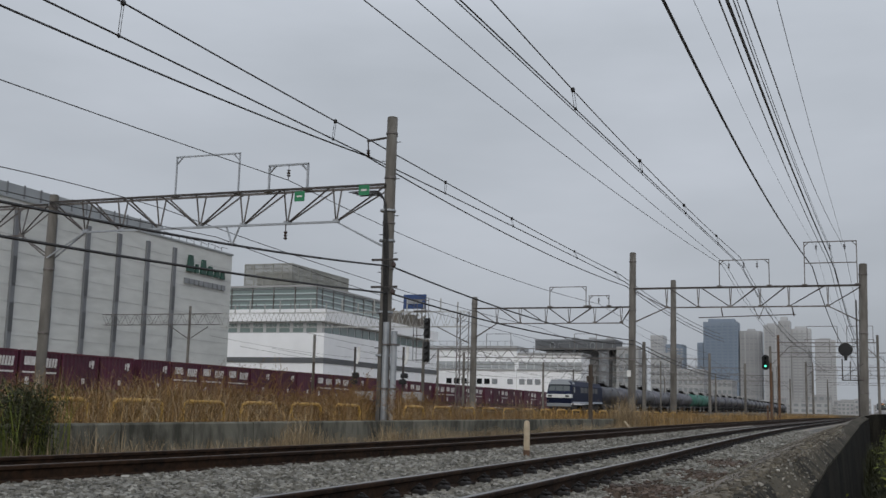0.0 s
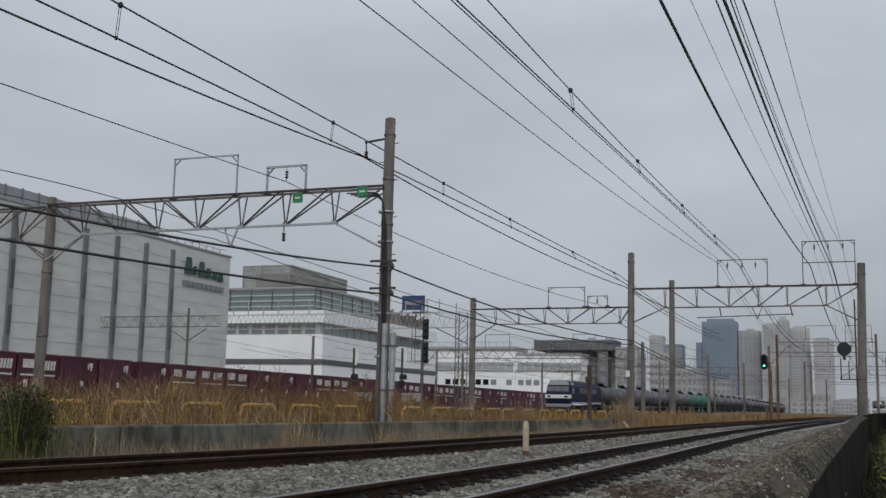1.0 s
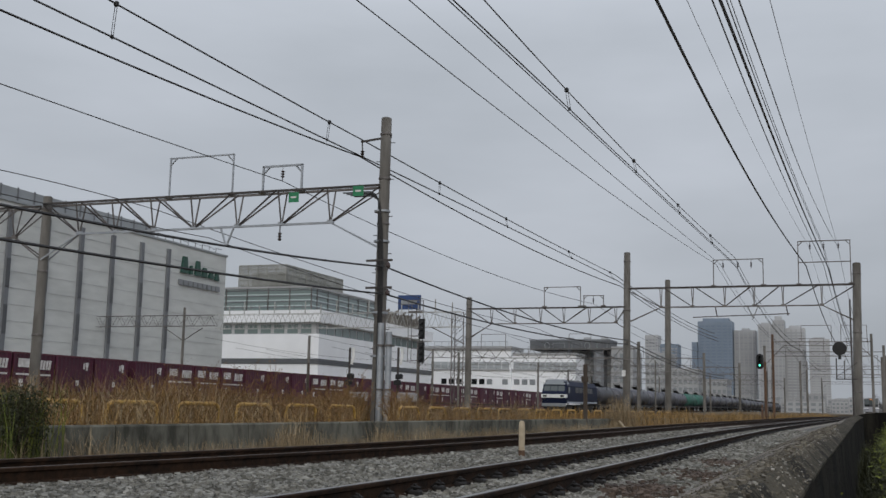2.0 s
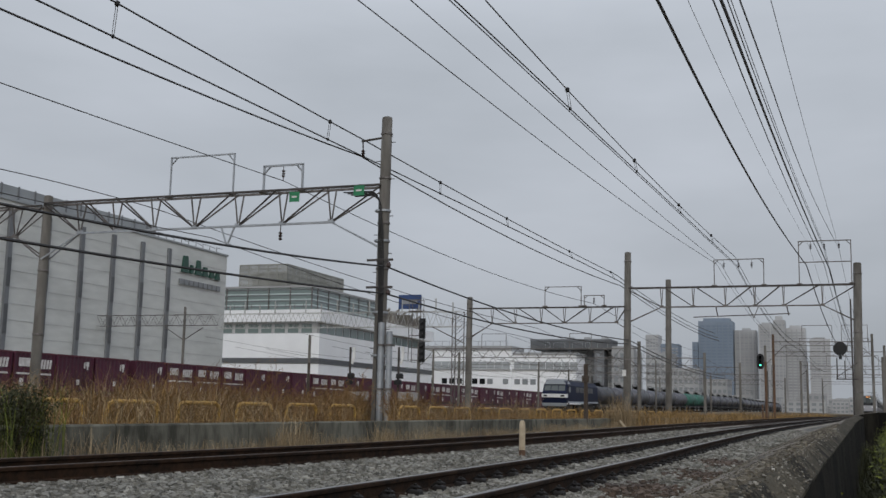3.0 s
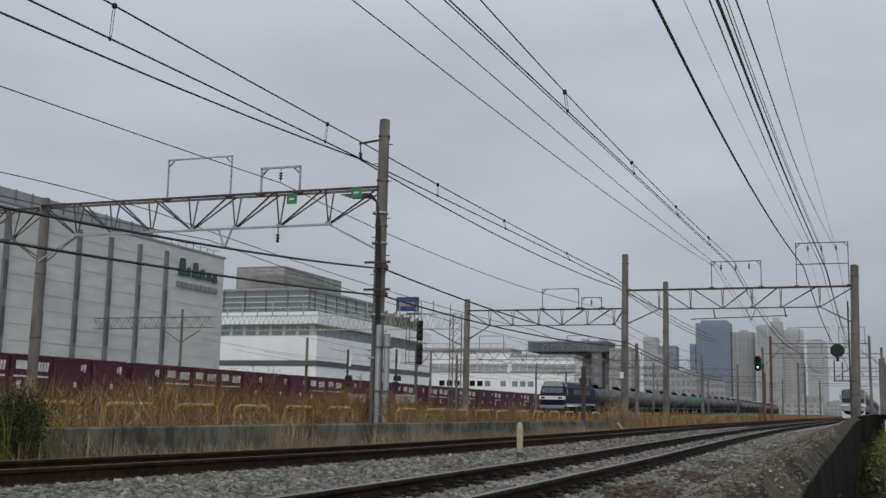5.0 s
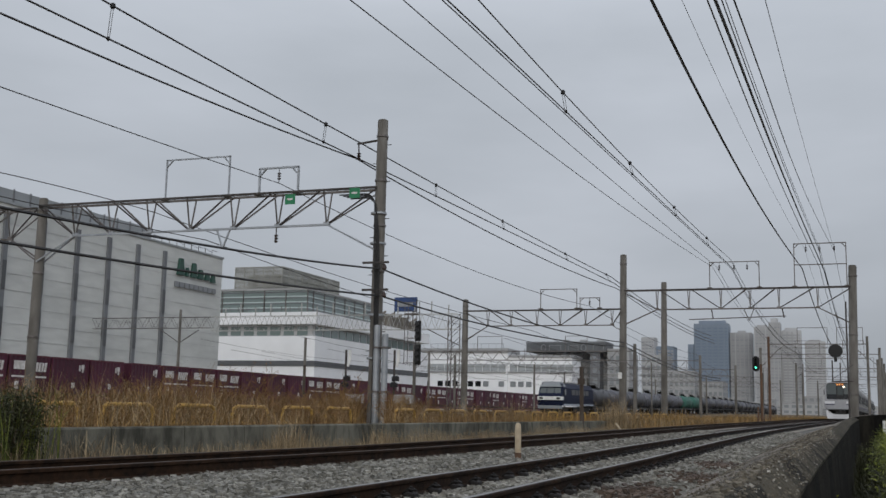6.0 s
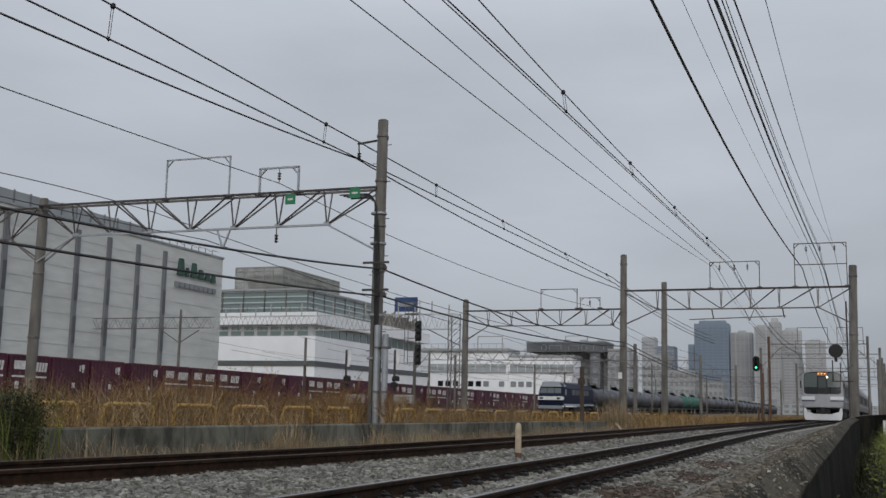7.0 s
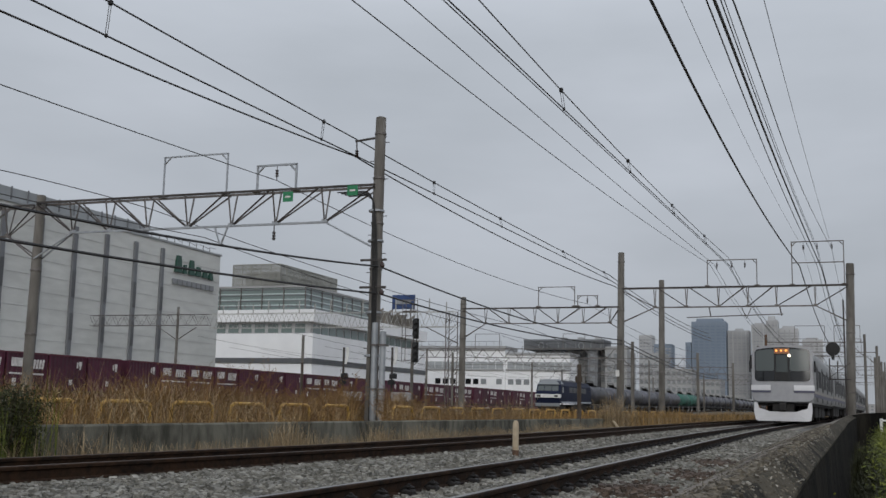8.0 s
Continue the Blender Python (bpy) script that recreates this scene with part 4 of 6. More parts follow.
def flat_wagon():
    w = thing("flat_wagon", "black low container flat wagon in the freight yard", "freight wagon", group="container wagons")
    part("deck", Geo().box(-1.2, 1.2, -10.0, 10.0, 0.78, 1.0, 0.03), M_UNDER, w)
    part("side_sill", Geo().box(1.12, 1.24, -10.0, 10.0, 0.62, 0.95), M_CONT, w)
    for yb in (-7.1, 7.1):
        b = part("bogie", Geo().box(-1.0, 1.0, yb - 1.3, yb + 1.3, 0.4, 0.7, 0.04), M_UNDER, w)
        wheelset(b, yb - 0.85)
        wheelset(b, yb + 0.85)
    return w


CX, RAILZ = -50.0, 0.1
base_a, base_b = marked(container(), 0), marked(container(), 1)
base_w = flat_wagon()
wagon_count = 0
y0 = 36.0
rng = random.Random(5)
for k in range(8):
    yc = y0 + k * 20.6
    m = pose(CX, yc, RAILZ)
    (copy_thing(base_w, m) if k else base_w).matrix_basis = m
    for j in range(5):
        mm = pose(CX, yc + (j - 2) * 3.98, RAILZ + 1.0)
        style = 0 if rng.random() < 0.52 else 1
        if k == 3 and j in (0, 1):
            style = 1
        src = base_a if style == 0 else base_b
        if src.get("placed"):
            copy_thing(src, mm)
        else:
            src.matrix_basis = mm
            src["placed"] = 1
for src in (base_a, base_b):
    if src.get("placed"):
        del src["placed"]

# locomotive
lo = thing("locomotive", "blue electric locomotive with a white-banded front in the yard", "locomotive", pose(-30.3, 120.0, 0.1 + rise(128), math.degrees(0.006), 0, 0))
part("body", Geo().sweep([(1.42, 1.1), (1.45, 2.0), (1.40, 3.1), (1.05, 3.62), (-1.05, 3.62), (-1.40, 3.1), (-1.45, 2.0), (-1.42, 1.1)], [(0, 0.9, 0), (0, 17.2, 0)]), M_LOCO, lo, "deep blue body")
part("cab_nose", Geo().add([(-1.4, 0.35, 1.1), (1.4, 0.35, 1.1), (1.4, 0.2, 2.15), (-1.4, 0.2, 2.15), (1.3, 0.75, 3.25), (-1.3, 0.75, 3.25), (1.0, 1.0, 3.62), (-1.0, 1.0, 3.62), (-1.4, 1.0, 1.1), (1.4, 1.0, 1.1), (1.44, 1.0, 2.15), (-1.44, 1.0, 2.15), (1.38, 1.0, 3.2), (-1.38, 1.0, 3.2)],
     [(0, 1, 2, 3), (3, 2, 4, 5), (5, 4, 6, 7), (0, 3, 11, 8), (3, 5, 13, 11), (5, 7, 13), (1, 9, 10, 2), (2, 10, 12, 4), (4, 12, 6), (0, 8, 9, 1)]), M_LOCO, lo, "dark blue cab front")
# light grey here is a painted reflection too
part("windscreen", Geo().add([(-1.25, 0.28, 2.3), (1.25, 0.28, 2.3), (1.17, 0.66, 3.1), (-1.17, 0.66, 3.1), (-1.25, 0.34, 2.3), (1.25, 0.34, 2.3), (1.17, 0.72, 3.1), (-1.17, 0.72, 3.1)],
     [(0, 1, 2, 3), (4, 7, 6, 5), (0, 4, 5, 1), (1, 5, 6, 2), (2, 6, 7, 3), (3, 7, 4, 0)]), M_CABGLASS, lo)
part("front_band", Geo().box(-1.46, 1.46, 0.12, 0.9, 1.72, 2.12, 0.04), M_WHITE, lo, "white front band")
for s in (-1.0, 1.0):
    part("headlamp", Geo().box(s - 0.22, s + 0.22, 0.08, 0.14, 1.82, 2.02, 0.02), M_BLACK, lo)
part("buffer_beam", Geo().box(-1.4, 1.4, 0.15, 0.6, 0.75, 1.1, 0.05), M_HAZEWIN, lo)
part("cab_roof", Geo().add([(-1.28, 0.55, 3.22), (1.28, 0.55, 3.22), (1.34, 2.6, 3.3), (-1.34, 2.6, 3.3), (-0.8, 0.95, 3.78), (0.8, 0.95, 3.78), (0.85, 2.6, 3.86), (-0.85, 2.6, 3.86)],
     [(3, 2, 1, 0), (4, 5, 6, 7), (0, 1, 5, 4), (1, 2, 6, 5), (2, 3, 7, 6), (3, 0, 4, 7)]), M_HAZEWIN, lo, "grey domed cab roof")
for x in (-0.45, 0.45):
    part("windscreen_post", Geo().bar((x, 0.26, 2.3), (x * 0.94, 0.64, 3.1), 0.05), M_LOCO, lo)
part("skirt", Geo().box(-1.2, 1.2, 0.3, 0.7, 0.25, 0.75, 0.05), M_UNDER, lo)
for k in range(5):
    part("side_grille", Geo().box(1.405, 1.475, 5.0 + k * 1.9, 6.5 + k * 1.9, 2.35, 2.95), M_BAND, lo)
part("side_window", Geo().box(1.40, 1.462, 1.3, 2.1, 2.3, 2.95), M_DARKGLASS, lo)
part("side_stripe", Geo().box(1.43, 1.465, 0.95, 17.1, 1.12, 1.3), M_LOCO_LIGHT, lo, "pale lower stripe")
for yy in (4.0, 13.2):
    part("pantograph", Geo().bar((-0.6, yy - 0.8, 3.75), (-0.5, yy + 0.6, 4.3), 0.03).bar((0.6, yy - 0.8, 3.75), (0.5, yy + 0.6, 4.3), 0.03).bar((-0.5, yy + 0.6, 4.3), (0, yy - 0.2, 4.8), 0.03).bar((0.5, yy + 0.6, 4.3), (0, yy - 0.2, 4.8), 0.03).box(-0.9, 0.9, yy - 0.25, yy - 0.15, 4.8, 4.86).box(-0.8, 0.8, yy - 1.0, yy + 1.0, 3.62, 3.75), M_STEEL_DARK, lo)
part("roof_gear", Geo().box(-0.7, 0.7, 6.2, 11.2, 3.62, 3.82, 0.08), M_BAND, lo)
for yb in (3.2, 8.9, 14.6):
    b = part("bogie", Geo().box(-1.1, 1.1, yb - 1.6, yb + 1.6, 0.35, 0.95, 0.05), M_UNDER, lo)
    wheelset(b, yb - 1.1)
    wheelset(b, yb + 1.1)


def tank_wagon(material, label):
    w = thing("tank_wagon", label, "tank wagon", group="tank wagons")
    part("tank", Geo().lathe([(0.3, -5.2), (0.8, -5.1), (1.12, -4.85), (1.24, -4.4), (1.24, 4.4), (1.12, 4.85), (0.8, 5.1), (0.3, 5.2)], 20, (0, 0, 2.25), "y"), material, w, smooth=True)
    part("dome", Geo().lathe([(0.45, 3.35), (0.45, 3.6), (0.3, 3.68)], 12), M_UNDER, w)
    part("saddle_walk", Geo().add([(-0.35, -2.3, 3.95), (0.45, -2.3, 3.95), (0.45, -1.2, 3.55), (-0.35, -1.2, 3.55), (-0.35, -2.3, 3.87), (0.45, -2.3, 3.87), (0.45, -1.2, 3.46), (-0.35, -1.2, 3.46)],
         [(0, 1, 2, 3), (7, 6, 5, 4), (0, 4, 5, 1), (1, 5, 6, 2), (2, 6, 7, 3), (3, 7, 4, 0)]), M_UNDER, w, "dark folded walkway plate")
    part("walkway", Geo().box(-0.5, 0.5, -1.6, 1.6, 3.5, 3.56).bar((-0.5, -1.6, 3.5), (-0.5, -1.9, 4.2), 0.07).bar((-0.5, 1.6, 3.5), (-0.5, 1.9, 4.2), 0.07).bar((-0.5, -1.9, 4.2), (-0.5, 1.9, 4.2), 0.06), M_BLACK, w)
    part("ladder", Geo().bar((1.2, -0.2, 1.0), (1.0, -0.2, 3.5), 0.03).bar((1.2, 0.2, 1.0), (1.0, 0.2, 3.5), 0.03), M_BLACK, w)
    for yy in (-3.6, 3.6):
        part("tank_band", Geo().lathe([(1.25, yy - 0.1), (1.275, yy - 0.08), (1.275, yy + 0.08), (1.25, yy + 0.1)], 20, (0, 0, 2.25), "y"), material, w)
        part("end_rail", Geo().bar((1.0, yy * 1.68, 1.0), (1.0, yy * 1.68, 2.4), 0.06).bar((-1.0, yy * 1.68, 1.0), (-1.0, yy * 1.68, 2.4), 0.06).bar((-1.0, yy * 1.68, 2.4), (1.0, yy * 1.68, 2.4), 0.06), M_BLACK, w)
    part("frame", Geo().box(-1.1, 1.1, -6.5, 6.5, 0.8, 1.05, 0.03), M_UNDER, w)
    for yb in (-4.3, 4.3):
        b = part("bogie", Geo().box(-1.0, 1.0, yb - 1.2, yb + 1.2, 0.4, 0.7), M_UNDER, w)
        wheelset(b, yb - 0.85)
        wheelset(b, yb + 0.85)
    return w


tw = tank_wagon(M_TANK, "dark grey tank wagon behind the locomotive")
tg = tank_wagon(M_TANK_GREEN, "green tank wagon among the dark ones")
done = set()
for k in range(27):
    y = 145.5 + k * 13.6
    m = pose(-30.3 + 0.016 * (y - 145), y, 0.1 + rise(y), math.degrees(0.006), 0, -0.9)
    src = tg if k in (6, 7) else tw
    if src.name in done:
        copy_thing(src, m)
    else:
        src.matrix_basis = m
        done.add(src.name)
# yard tracks below them
for x, a, b in ((-30.3, 100, 520), (-50.0, 20, 185), (-26.5, 40, 300), (-38.0, 40, 300)):
    t = thing("siding_track", "rusty siding track among dry grass", "railway track")
    lean = 0.016 if x == -30.3 else 0.0
    line = [(x + lean * max(0.0, q - 145), q, 0.1 + rise(q)) for q in (a, 104, 130, 160, 190, 230, 270, 300, b) if a <= q <= b]
    for s in (-0.5585, 0.5585):
        part("rail", Geo().sweep(RAIL, [(p[0] + s, p[1], p[2]) for p in line]), M_RUST, t)
    part("siding_bed", Geo().sweep([(-1.4, -0.4), (1.4, -0.4), (1.3, -0.15), (-1.3, -0.15)], line), M_BALLAST, t)

# ---- buildings ----


def prism(g, pts, z0, z1):
    """A block on a ground outline."""
    n = len(pts)
    return g.add([(x, y, z0) for x, y in pts] + [(x, y, z1) for x, y in pts],
                 [tuple(range(n - 1, -1, -1)), tuple(range(n, 2 * n))] + [(i, (i + 1) % n, (i + 1) % n + n, i + n) for i in range(n)])


# white warehouse beside the yard, long side along the tracks
wh = thing("warehouse", "large white panelled warehouse with grey vertical strips and a green sign", "warehouse", pose(-70, 0, 0))
part("wall", Geo().box(-60, 0, 10, 113.7, -0.2, 18.4), M_WAREHOUSE, wh)
part("parapet", Geo().box(-60.1, 0.12, 9.9, 113.85, 18.38, 18.6), M_ROOFGREY, wh)
for k in range(16):
    yy = 101.4 - 4.95 * k
    a = part("wall_strip", Geo().box(0.0, 0.25, yy - 0.27, yy + 0.27, 0, 17.6), M_WAREGREY, wh, "grey vertical facade strip")
    for z in (2.2, 6.4, 10.6):
        part("louvre", Geo().box(0.24, 0.32, yy - 0.22, yy + 0.22, z, z + 2.6), M_BAND, a)
for k in range(11):
    part("panel_joint", Geo().box(0.0, 0.03, 10, 113.6, 1.6 + 1.5 * k, 1.63 + 1.5 * k), M_JOINT, wh)
# set-back louvred screen on the roof
part("roof_screen", Geo().box(-40, -0.6, 10, 99.6, 18.6, 19.9), M_ROOFGREY, wh, "grey louvred roof screen")
for k in range(40):
    yy = 12 + k * 2.2
    part("screen_post", Geo().box(-0.62, -0.5, yy, yy + 0.12, 18.6, 20.0), M_WAREGREY, wh)
for k in range(9):
    part("roof_rail", Geo().tube((-0.5, 100 + k * 1.5, 18.6), (-0.5, 100 + k * 1.5, 19.3), 0.04, n=5).tube((-0.5, 100 + k * 1.5, 19.25), (-0.5, 101.3 + k * 1.5, 19.25 - 0.2 * (k % 2)), 0.03, n=5), M_STEEL_DARK, wh)
# sign: a green logo drawn as plain shapes, grey bars of lettering below
g = Geo()
for a, w, z0, z1 in ((103.9, 1.35, 15.3, 17.2), (105.6, 0.6, 15.3, 16.3), (106.7, 1.15, 15.3, 17.0), (108.2, 1.1, 15.3, 16.4), (109.7, 1.0, 15.3, 16.2), (111.0, 0.9, 15.2, 16.1)):
    g.add([(0.02, a, z0), (0.02, a + w, z0), (0.02, a + w * 0.75, z1), (0.02, a + w * 0.25, z1), (0.3, a, z0), (0.3, a + w, z0), (0.3, a + w * 0.75, z1), (0.3, a + w * 0.25, z1)],
          [(3, 2, 1, 0), (4, 5, 6, 7), (0, 1, 5, 4), (1, 2, 6, 5), (2, 3, 7, 6), (3, 0, 4, 7)])
part("logo_shape", g, M_SIGNGREEN, wh, "dark green sign shape")
for k in range(9):
    part("sign_bar", Geo().box(0.02, 0.2, 103.6 + k * 0.98, 104.35 + k * 0.98, 13.9, 14.5), M_SIGNGREY, wh)

# office block behind: white base, glass storeys, roof screen
ob = thing("office_block", "white office block with green-grey glass storeys and a roof screen", "office building", pose(0, 160, 0))


def shell(g, x0, x1, ya, yb, z0, z1):
    return g.box(x0, x1, ya, yb, z0, z1)


part("base", shell(Geo(), -130, -80.2, 0, 53, -0.2, 12.3), M_FACADE, ob, "white base storeys")
part("ledge_band", shell(Geo(), -130, -80.1, -0.12, 53.1, 7.3, 8.2), M_BAND, ob, "dark grey ledge band")
part("recess", shell(Geo(), -129.5, -81.4, 1.4, 52, 12.3, 14.3), M_FACADE2, ob, "grey recessed storey")
for k in range(18):
    part("recess_window", Geo().box(-127.6 + k * 2.55, -125.7 + k * 2.55, 1.3, 1.42, 12.5, 14.0), M_OFFICEGLASS, ob)
for k in range(16):
    part("recess_window", Geo().box(-81.42, -81.3, 2.4 + k * 3.05, 4.9 + k * 3.05, 12.5, 14.0), M_OFFICEGLASS, ob)
part("slab", shell(Geo(), -130, -80.0, -0.2, 53.2, 14.3, 16.3), M_FACADE, ob, "white slab edge")
part("glass_storey", shell(Geo(), -129, -82.4, 1.0, 28, 16.3, 20.1), M_OFFICEGLASS, ob, "green-grey glass storeys")
for k in range(4):
    z = 16.9 + k * 0.95
    part("mullion_rail", shell(Geo(), -129.1, -82.3, 0.9, 28.1, z, z + 0.16), M_WAREGREY, ob)
    part("spandrel", shell(Geo(), -129.05, -82.35, 0.95, 28.05, z + 0.16, z + 0.36), M_SPANDREL, ob, "pale green glass spandrel")
for k in range(12):
    part("mullion", Geo().box(-127.5 + k * 4.1, -127.35 + k * 4.1, 0.82, 1.0, 16.3, 20.1), M_STEEL, ob)
for k in range(6):
    part("mullion", Geo().box(-82.4, -82.25, 3 + k * 4.2, 3.15 + k * 4.2, 16.3, 20.1), M_STEEL, ob)
part("roof_slab", shell(Geo(), -129.3, -82.1, 0.7, 28.3, 20.1, 20.45), M_FACADE2, ob)
part("plant_room", shell(Geo(), -95.6, -89.6, 4.0, 22.5, 20.45, 23.3), M_FACADE2, ob, "grey plant room inside the screen")
# open lattice screen round the roof plant: posts, rails and thin slats
SX0, SX1, SY0, SY1 = -97.0, -87.9, 2.0, 24.6
for k in range(6):
    x = SX0 + (SX1 - SX0) * k / 5
    part("screen_post", Geo().box(x - 0.09, x + 0.09, SY0 - 0.09, SY0 + 0.09, 20.45, 24.35), M_SCREEN, ob)
for k in range(1, 10):
    y = SY0 + (SY1 - SY0) * k / 9
    part("screen_post", Geo().box(SX1 - 0.09, SX1 + 0.09, y - 0.09, y + 0.09, 20.45, 24.35), M_SCREEN, ob)
for z in (20.9, 21.8, 22.7, 23.6, 24.3):
    w = 0.11 if z > 24 else 0.06
    part("screen_rail", Geo().box(SX0, SX1, SY0 - 0.05, SY0 + 0.05, z - w, z + w), M_SCREEN, ob)
    part("screen_rail", Geo().box(SX1 - 0.05, SX1 + 0.05, SY0, SY1, z - w, z + w), M_SCREEN, ob)
for k in range(44):
    x = SX0 + 0.2 + (SX1 - SX0 - 0.3) * k / 43
    part("screen_slat", Geo().box(x - 0.065, x + 0.065, SY0 + 0.06, SY0 + 0.12, 20.5, 24.2), M_SCREEN, ob)
for k in range(64):
    y = SY0 + 0.2 + (SY1 - SY0 - 0.3) * k / 63
    part("screen_slat", Geo().box(SX1 - 0.12, SX1 - 0.06, y - 0.11, y + 0.11, 20.5, 24.2), M_SCREEN, ob)
# brown air handling units along the rear roof terrace
for k in range(5):
    part("roof_unit", Geo().box(-84.5, -81.6, 30 + k * 4.2, 32.6 + k * 4.2, 16.3, 18.6 + 0.5 * (k % 2), 0.1), M_UNIT, ob, "brownish air handling unit")
    part("unit_duct", Geo().tube((-82.0, 30.6 + k * 4.2, 18.4), (-82.0, 33.6 + k * 4.2, 19.4), 0.25, n=8), M_UNIT, ob)
for k in range(30):
    part("rail_post", Geo().tube((-128 + k * 1.65, 0.1, 16.3), (-128 + k * 1.65, 0.1, 17.3), 0.05, n=5), M_STEEL, ob)
bs = thing("blue_sign", "dark blue sign board with a pale bar on the office roof", "sign", pose(-81.5, 202, 0))
part("board", Geo().box(-2.0, 2.9, -0.2, 0.2, 20.2, 23.1, 0.03), M_SIGNBLUE, bs)
part("sign_bar", Geo().box(-1.2, 2.1, -0.26, -0.21, 21.2, 22.0), M_SIGNGREY, bs)
for s in (-2, 2):
    part("leg", Geo().tube((s, 0.1, 16.2), (s, 0.1, 20.4), 0.15), M_STEEL, bs)


def block(name, label, x0, x1, y0, depth, z1, wall, win, rows, cols, side_cols=6, glassm=M_DARKGLASS, z0=-0.2, wh_=0.5, ww=0.6):
    """A plain building with real recess-framed windows on the front and on the side seen from the line."""
    t = thing(name, label, "building", pose(0, y0, 0))
    part("wall", Geo().box(x0, x1, 0, depth, z0, z1), wall, t)
    part("roof_edge", Geo().box(x0 - 0.1, x1 + 0.1, -0.1, depth + 0.1, z1, z1 + 0.4), M_FACADE2, t)
    h = (z1 - 1.5) / rows
    pane = None
    for r in range(rows):
        zc = 1.5 + h * (r + 0.5)
        for c in range(cols):
            w = (x1 - x0) / cols
            xc = x0 + w * (c + 0.5)
            if pane is None:
                pane = part("window", Geo().box(-w * ww / 2, w * ww / 2, -0.08, 0.02, -h * wh_ / 2, h * wh_ / 2), glassm, t)
                pane.matrix_basis = pose(xc, 0, zc)
            else:
                again(pane, t, pose(xc, 0, zc))
    sp = None
    for r in range(rows):
        zc = 1.5 + h * (r + 0.5)
        for c in range(side_cols):
            w = depth / side_cols
            yc = w * (c + 0.5)
            if sp is None:
                sp = part("window", Geo().box(-0.02, 0.08, -w * ww / 2, w * ww / 2, -h * wh_ / 2, h * wh_ / 2), glassm, t)
                sp.matrix_basis = pose(x1, yc, zc)
            else:
                again(sp, t, pose(x1, yc, zc))
    return t


wb = thing("depot_building", "long white depot building with grey window bands", "building", pose(0, 240, 0))
part("wall", Geo().box(-96, -70.6, 0, 9.5, -0.2, 14.1), M_FACADE, wb)
part("wall", Geo().box(-70.6, -55.5, 0.6, 9.5, -0.2, 13.0), M_FACADE, wb)
part("roof_edge", Geo().box(-96.3, -70.4, -0.4, 9.7, 14.1, 15.0), M_HAZEWALL, wb, "grey roof edge")
part("roof_edge", Geo().box(-70.4, -55.2, 0.3, 9.7, 13.0, 13.5), M_HAZEWALL, wb, "grey roof edge")
for x0, n, yf in ((-95.4, 13, 0.0), (-70.2, 8, 0.6)):
    for c in range(n):
        x = x0 + c * 1.88
        part("window", Geo().box(x, x + 1.78, yf - 0.06, yf + 0.05, 9.75, 11.35), M_BANDGLASS, wb)
        if c % 4 != 3:
            part("window", Geo().box(x + 0.15, x + 1.45, yf - 0.06, yf + 0.05, 6.15, 7.4), M_SIDEGLASS if x < -77 else M_HAZEWIN, wb)
    part("sill", Geo().box(x0 - 0.3, x0 + n * 1.88, yf - 0.3, yf, 9.4, 9.7), M_HAZEWALL, wb)
for k in range(14):
    part("roof_rail_post", Geo().tube((-95 + k * 1.8, 0, 15.0), (-95 + k * 1.8, 0, 16.1), 0.06, n=5), M_HAZEWIN, wb)
part("roof_rail", Geo().tube((-95, 0, 16.1), (-71.6, 0, 16.1), 0.05, n=5), M_HAZEWIN, wb)
db = thing("dark_office", "pale building with a dark overhanging top storey on dark columns", "office building", pose(0, 250, 0))
part("tower", Geo().box(-67.5, -44.5, 5.0, 14, -0.2, 14.72), M_HAZEWALL, db)
part("top_storey", Geo().box(-68.9, -49.6, 0, 9, 14.75, 17.0), M_BAND, db, "dark top storey")
part("roof_lip", Geo().box(-69.0, -49.5, -0.12, 9.1, 16.85, 17.2), M_WAREGREY, db)
part("stair_shaft", Geo().box(-53.5, -51.2, 0.6, 5, -0.2, 14.75), M_WAREGREY, db, "dark stair shaft")
part("column", Geo().box(-60.0, -59.1, 0.8, 1.8, -0.2, 14.75), M_WAREGREY, db, "dark column")
part("end_wall", Geo().box(-49.58, -44.4, 1.5, 5, -0.2, 15.6), M_HAZEWALL, db)
for r in range(4):
    part("shaft_window", Geo().box(-52.9, -51.8, 0.5, 0.62, 4.6 + r * 2.6, 6.0 + r * 2.6), M_HAZEWIN, db)
    for c in range(9):
        part("window", Geo().box(-66.5 + c * 1.9, -65.3 + c * 1.9, 4.9, 5.05, 4.7 + r * 2.6, 6.1 + r * 2.6), M_HAZEWIN, db)
    for c in range(3):
        part("window", Geo().box(-49.0 + c * 1.5, -48.1 + c * 1.5, 1.4, 1.55, 4.7 + r * 2.6, 6.1 + r * 2.6), M_HAZEWIN, db)
# pale ring and bar fittings on the dark storey
for x in (-64.6, -54.9):
    ring = Geo()
    for k in range(14):
        p, q = 2 * math.pi * k / 14, 2 * math.pi * (k + 1) / 14
        ring.tube((x + 0.62 * math.cos(p), -0.15, 15.7 + 0.75 * math.sin(p)), (x + 0.62 * math.cos(q), -0.15, 15.7 + 0.75 * math.sin(q)), 0.09, n=5)
    part("ring", ring, M_HAZEWIN, db, "pale ring fitting")
for x0, x1 in ((-63.2, -60.4), (-58.6, -56.2), (-52.6, -50.2)):
    part("window_frame", Geo().bar((x0, -0.1, 15.1), (x0, -0.1, 16.3), 0.09).bar((x1, -0.1, 15.1), (x1, -0.1, 16.3), 0.09).bar((x0, -0.1, 16.3), (x1, -0.1, 16.3), 0.09), M_HAZEWIN, db, "dim pale frame")
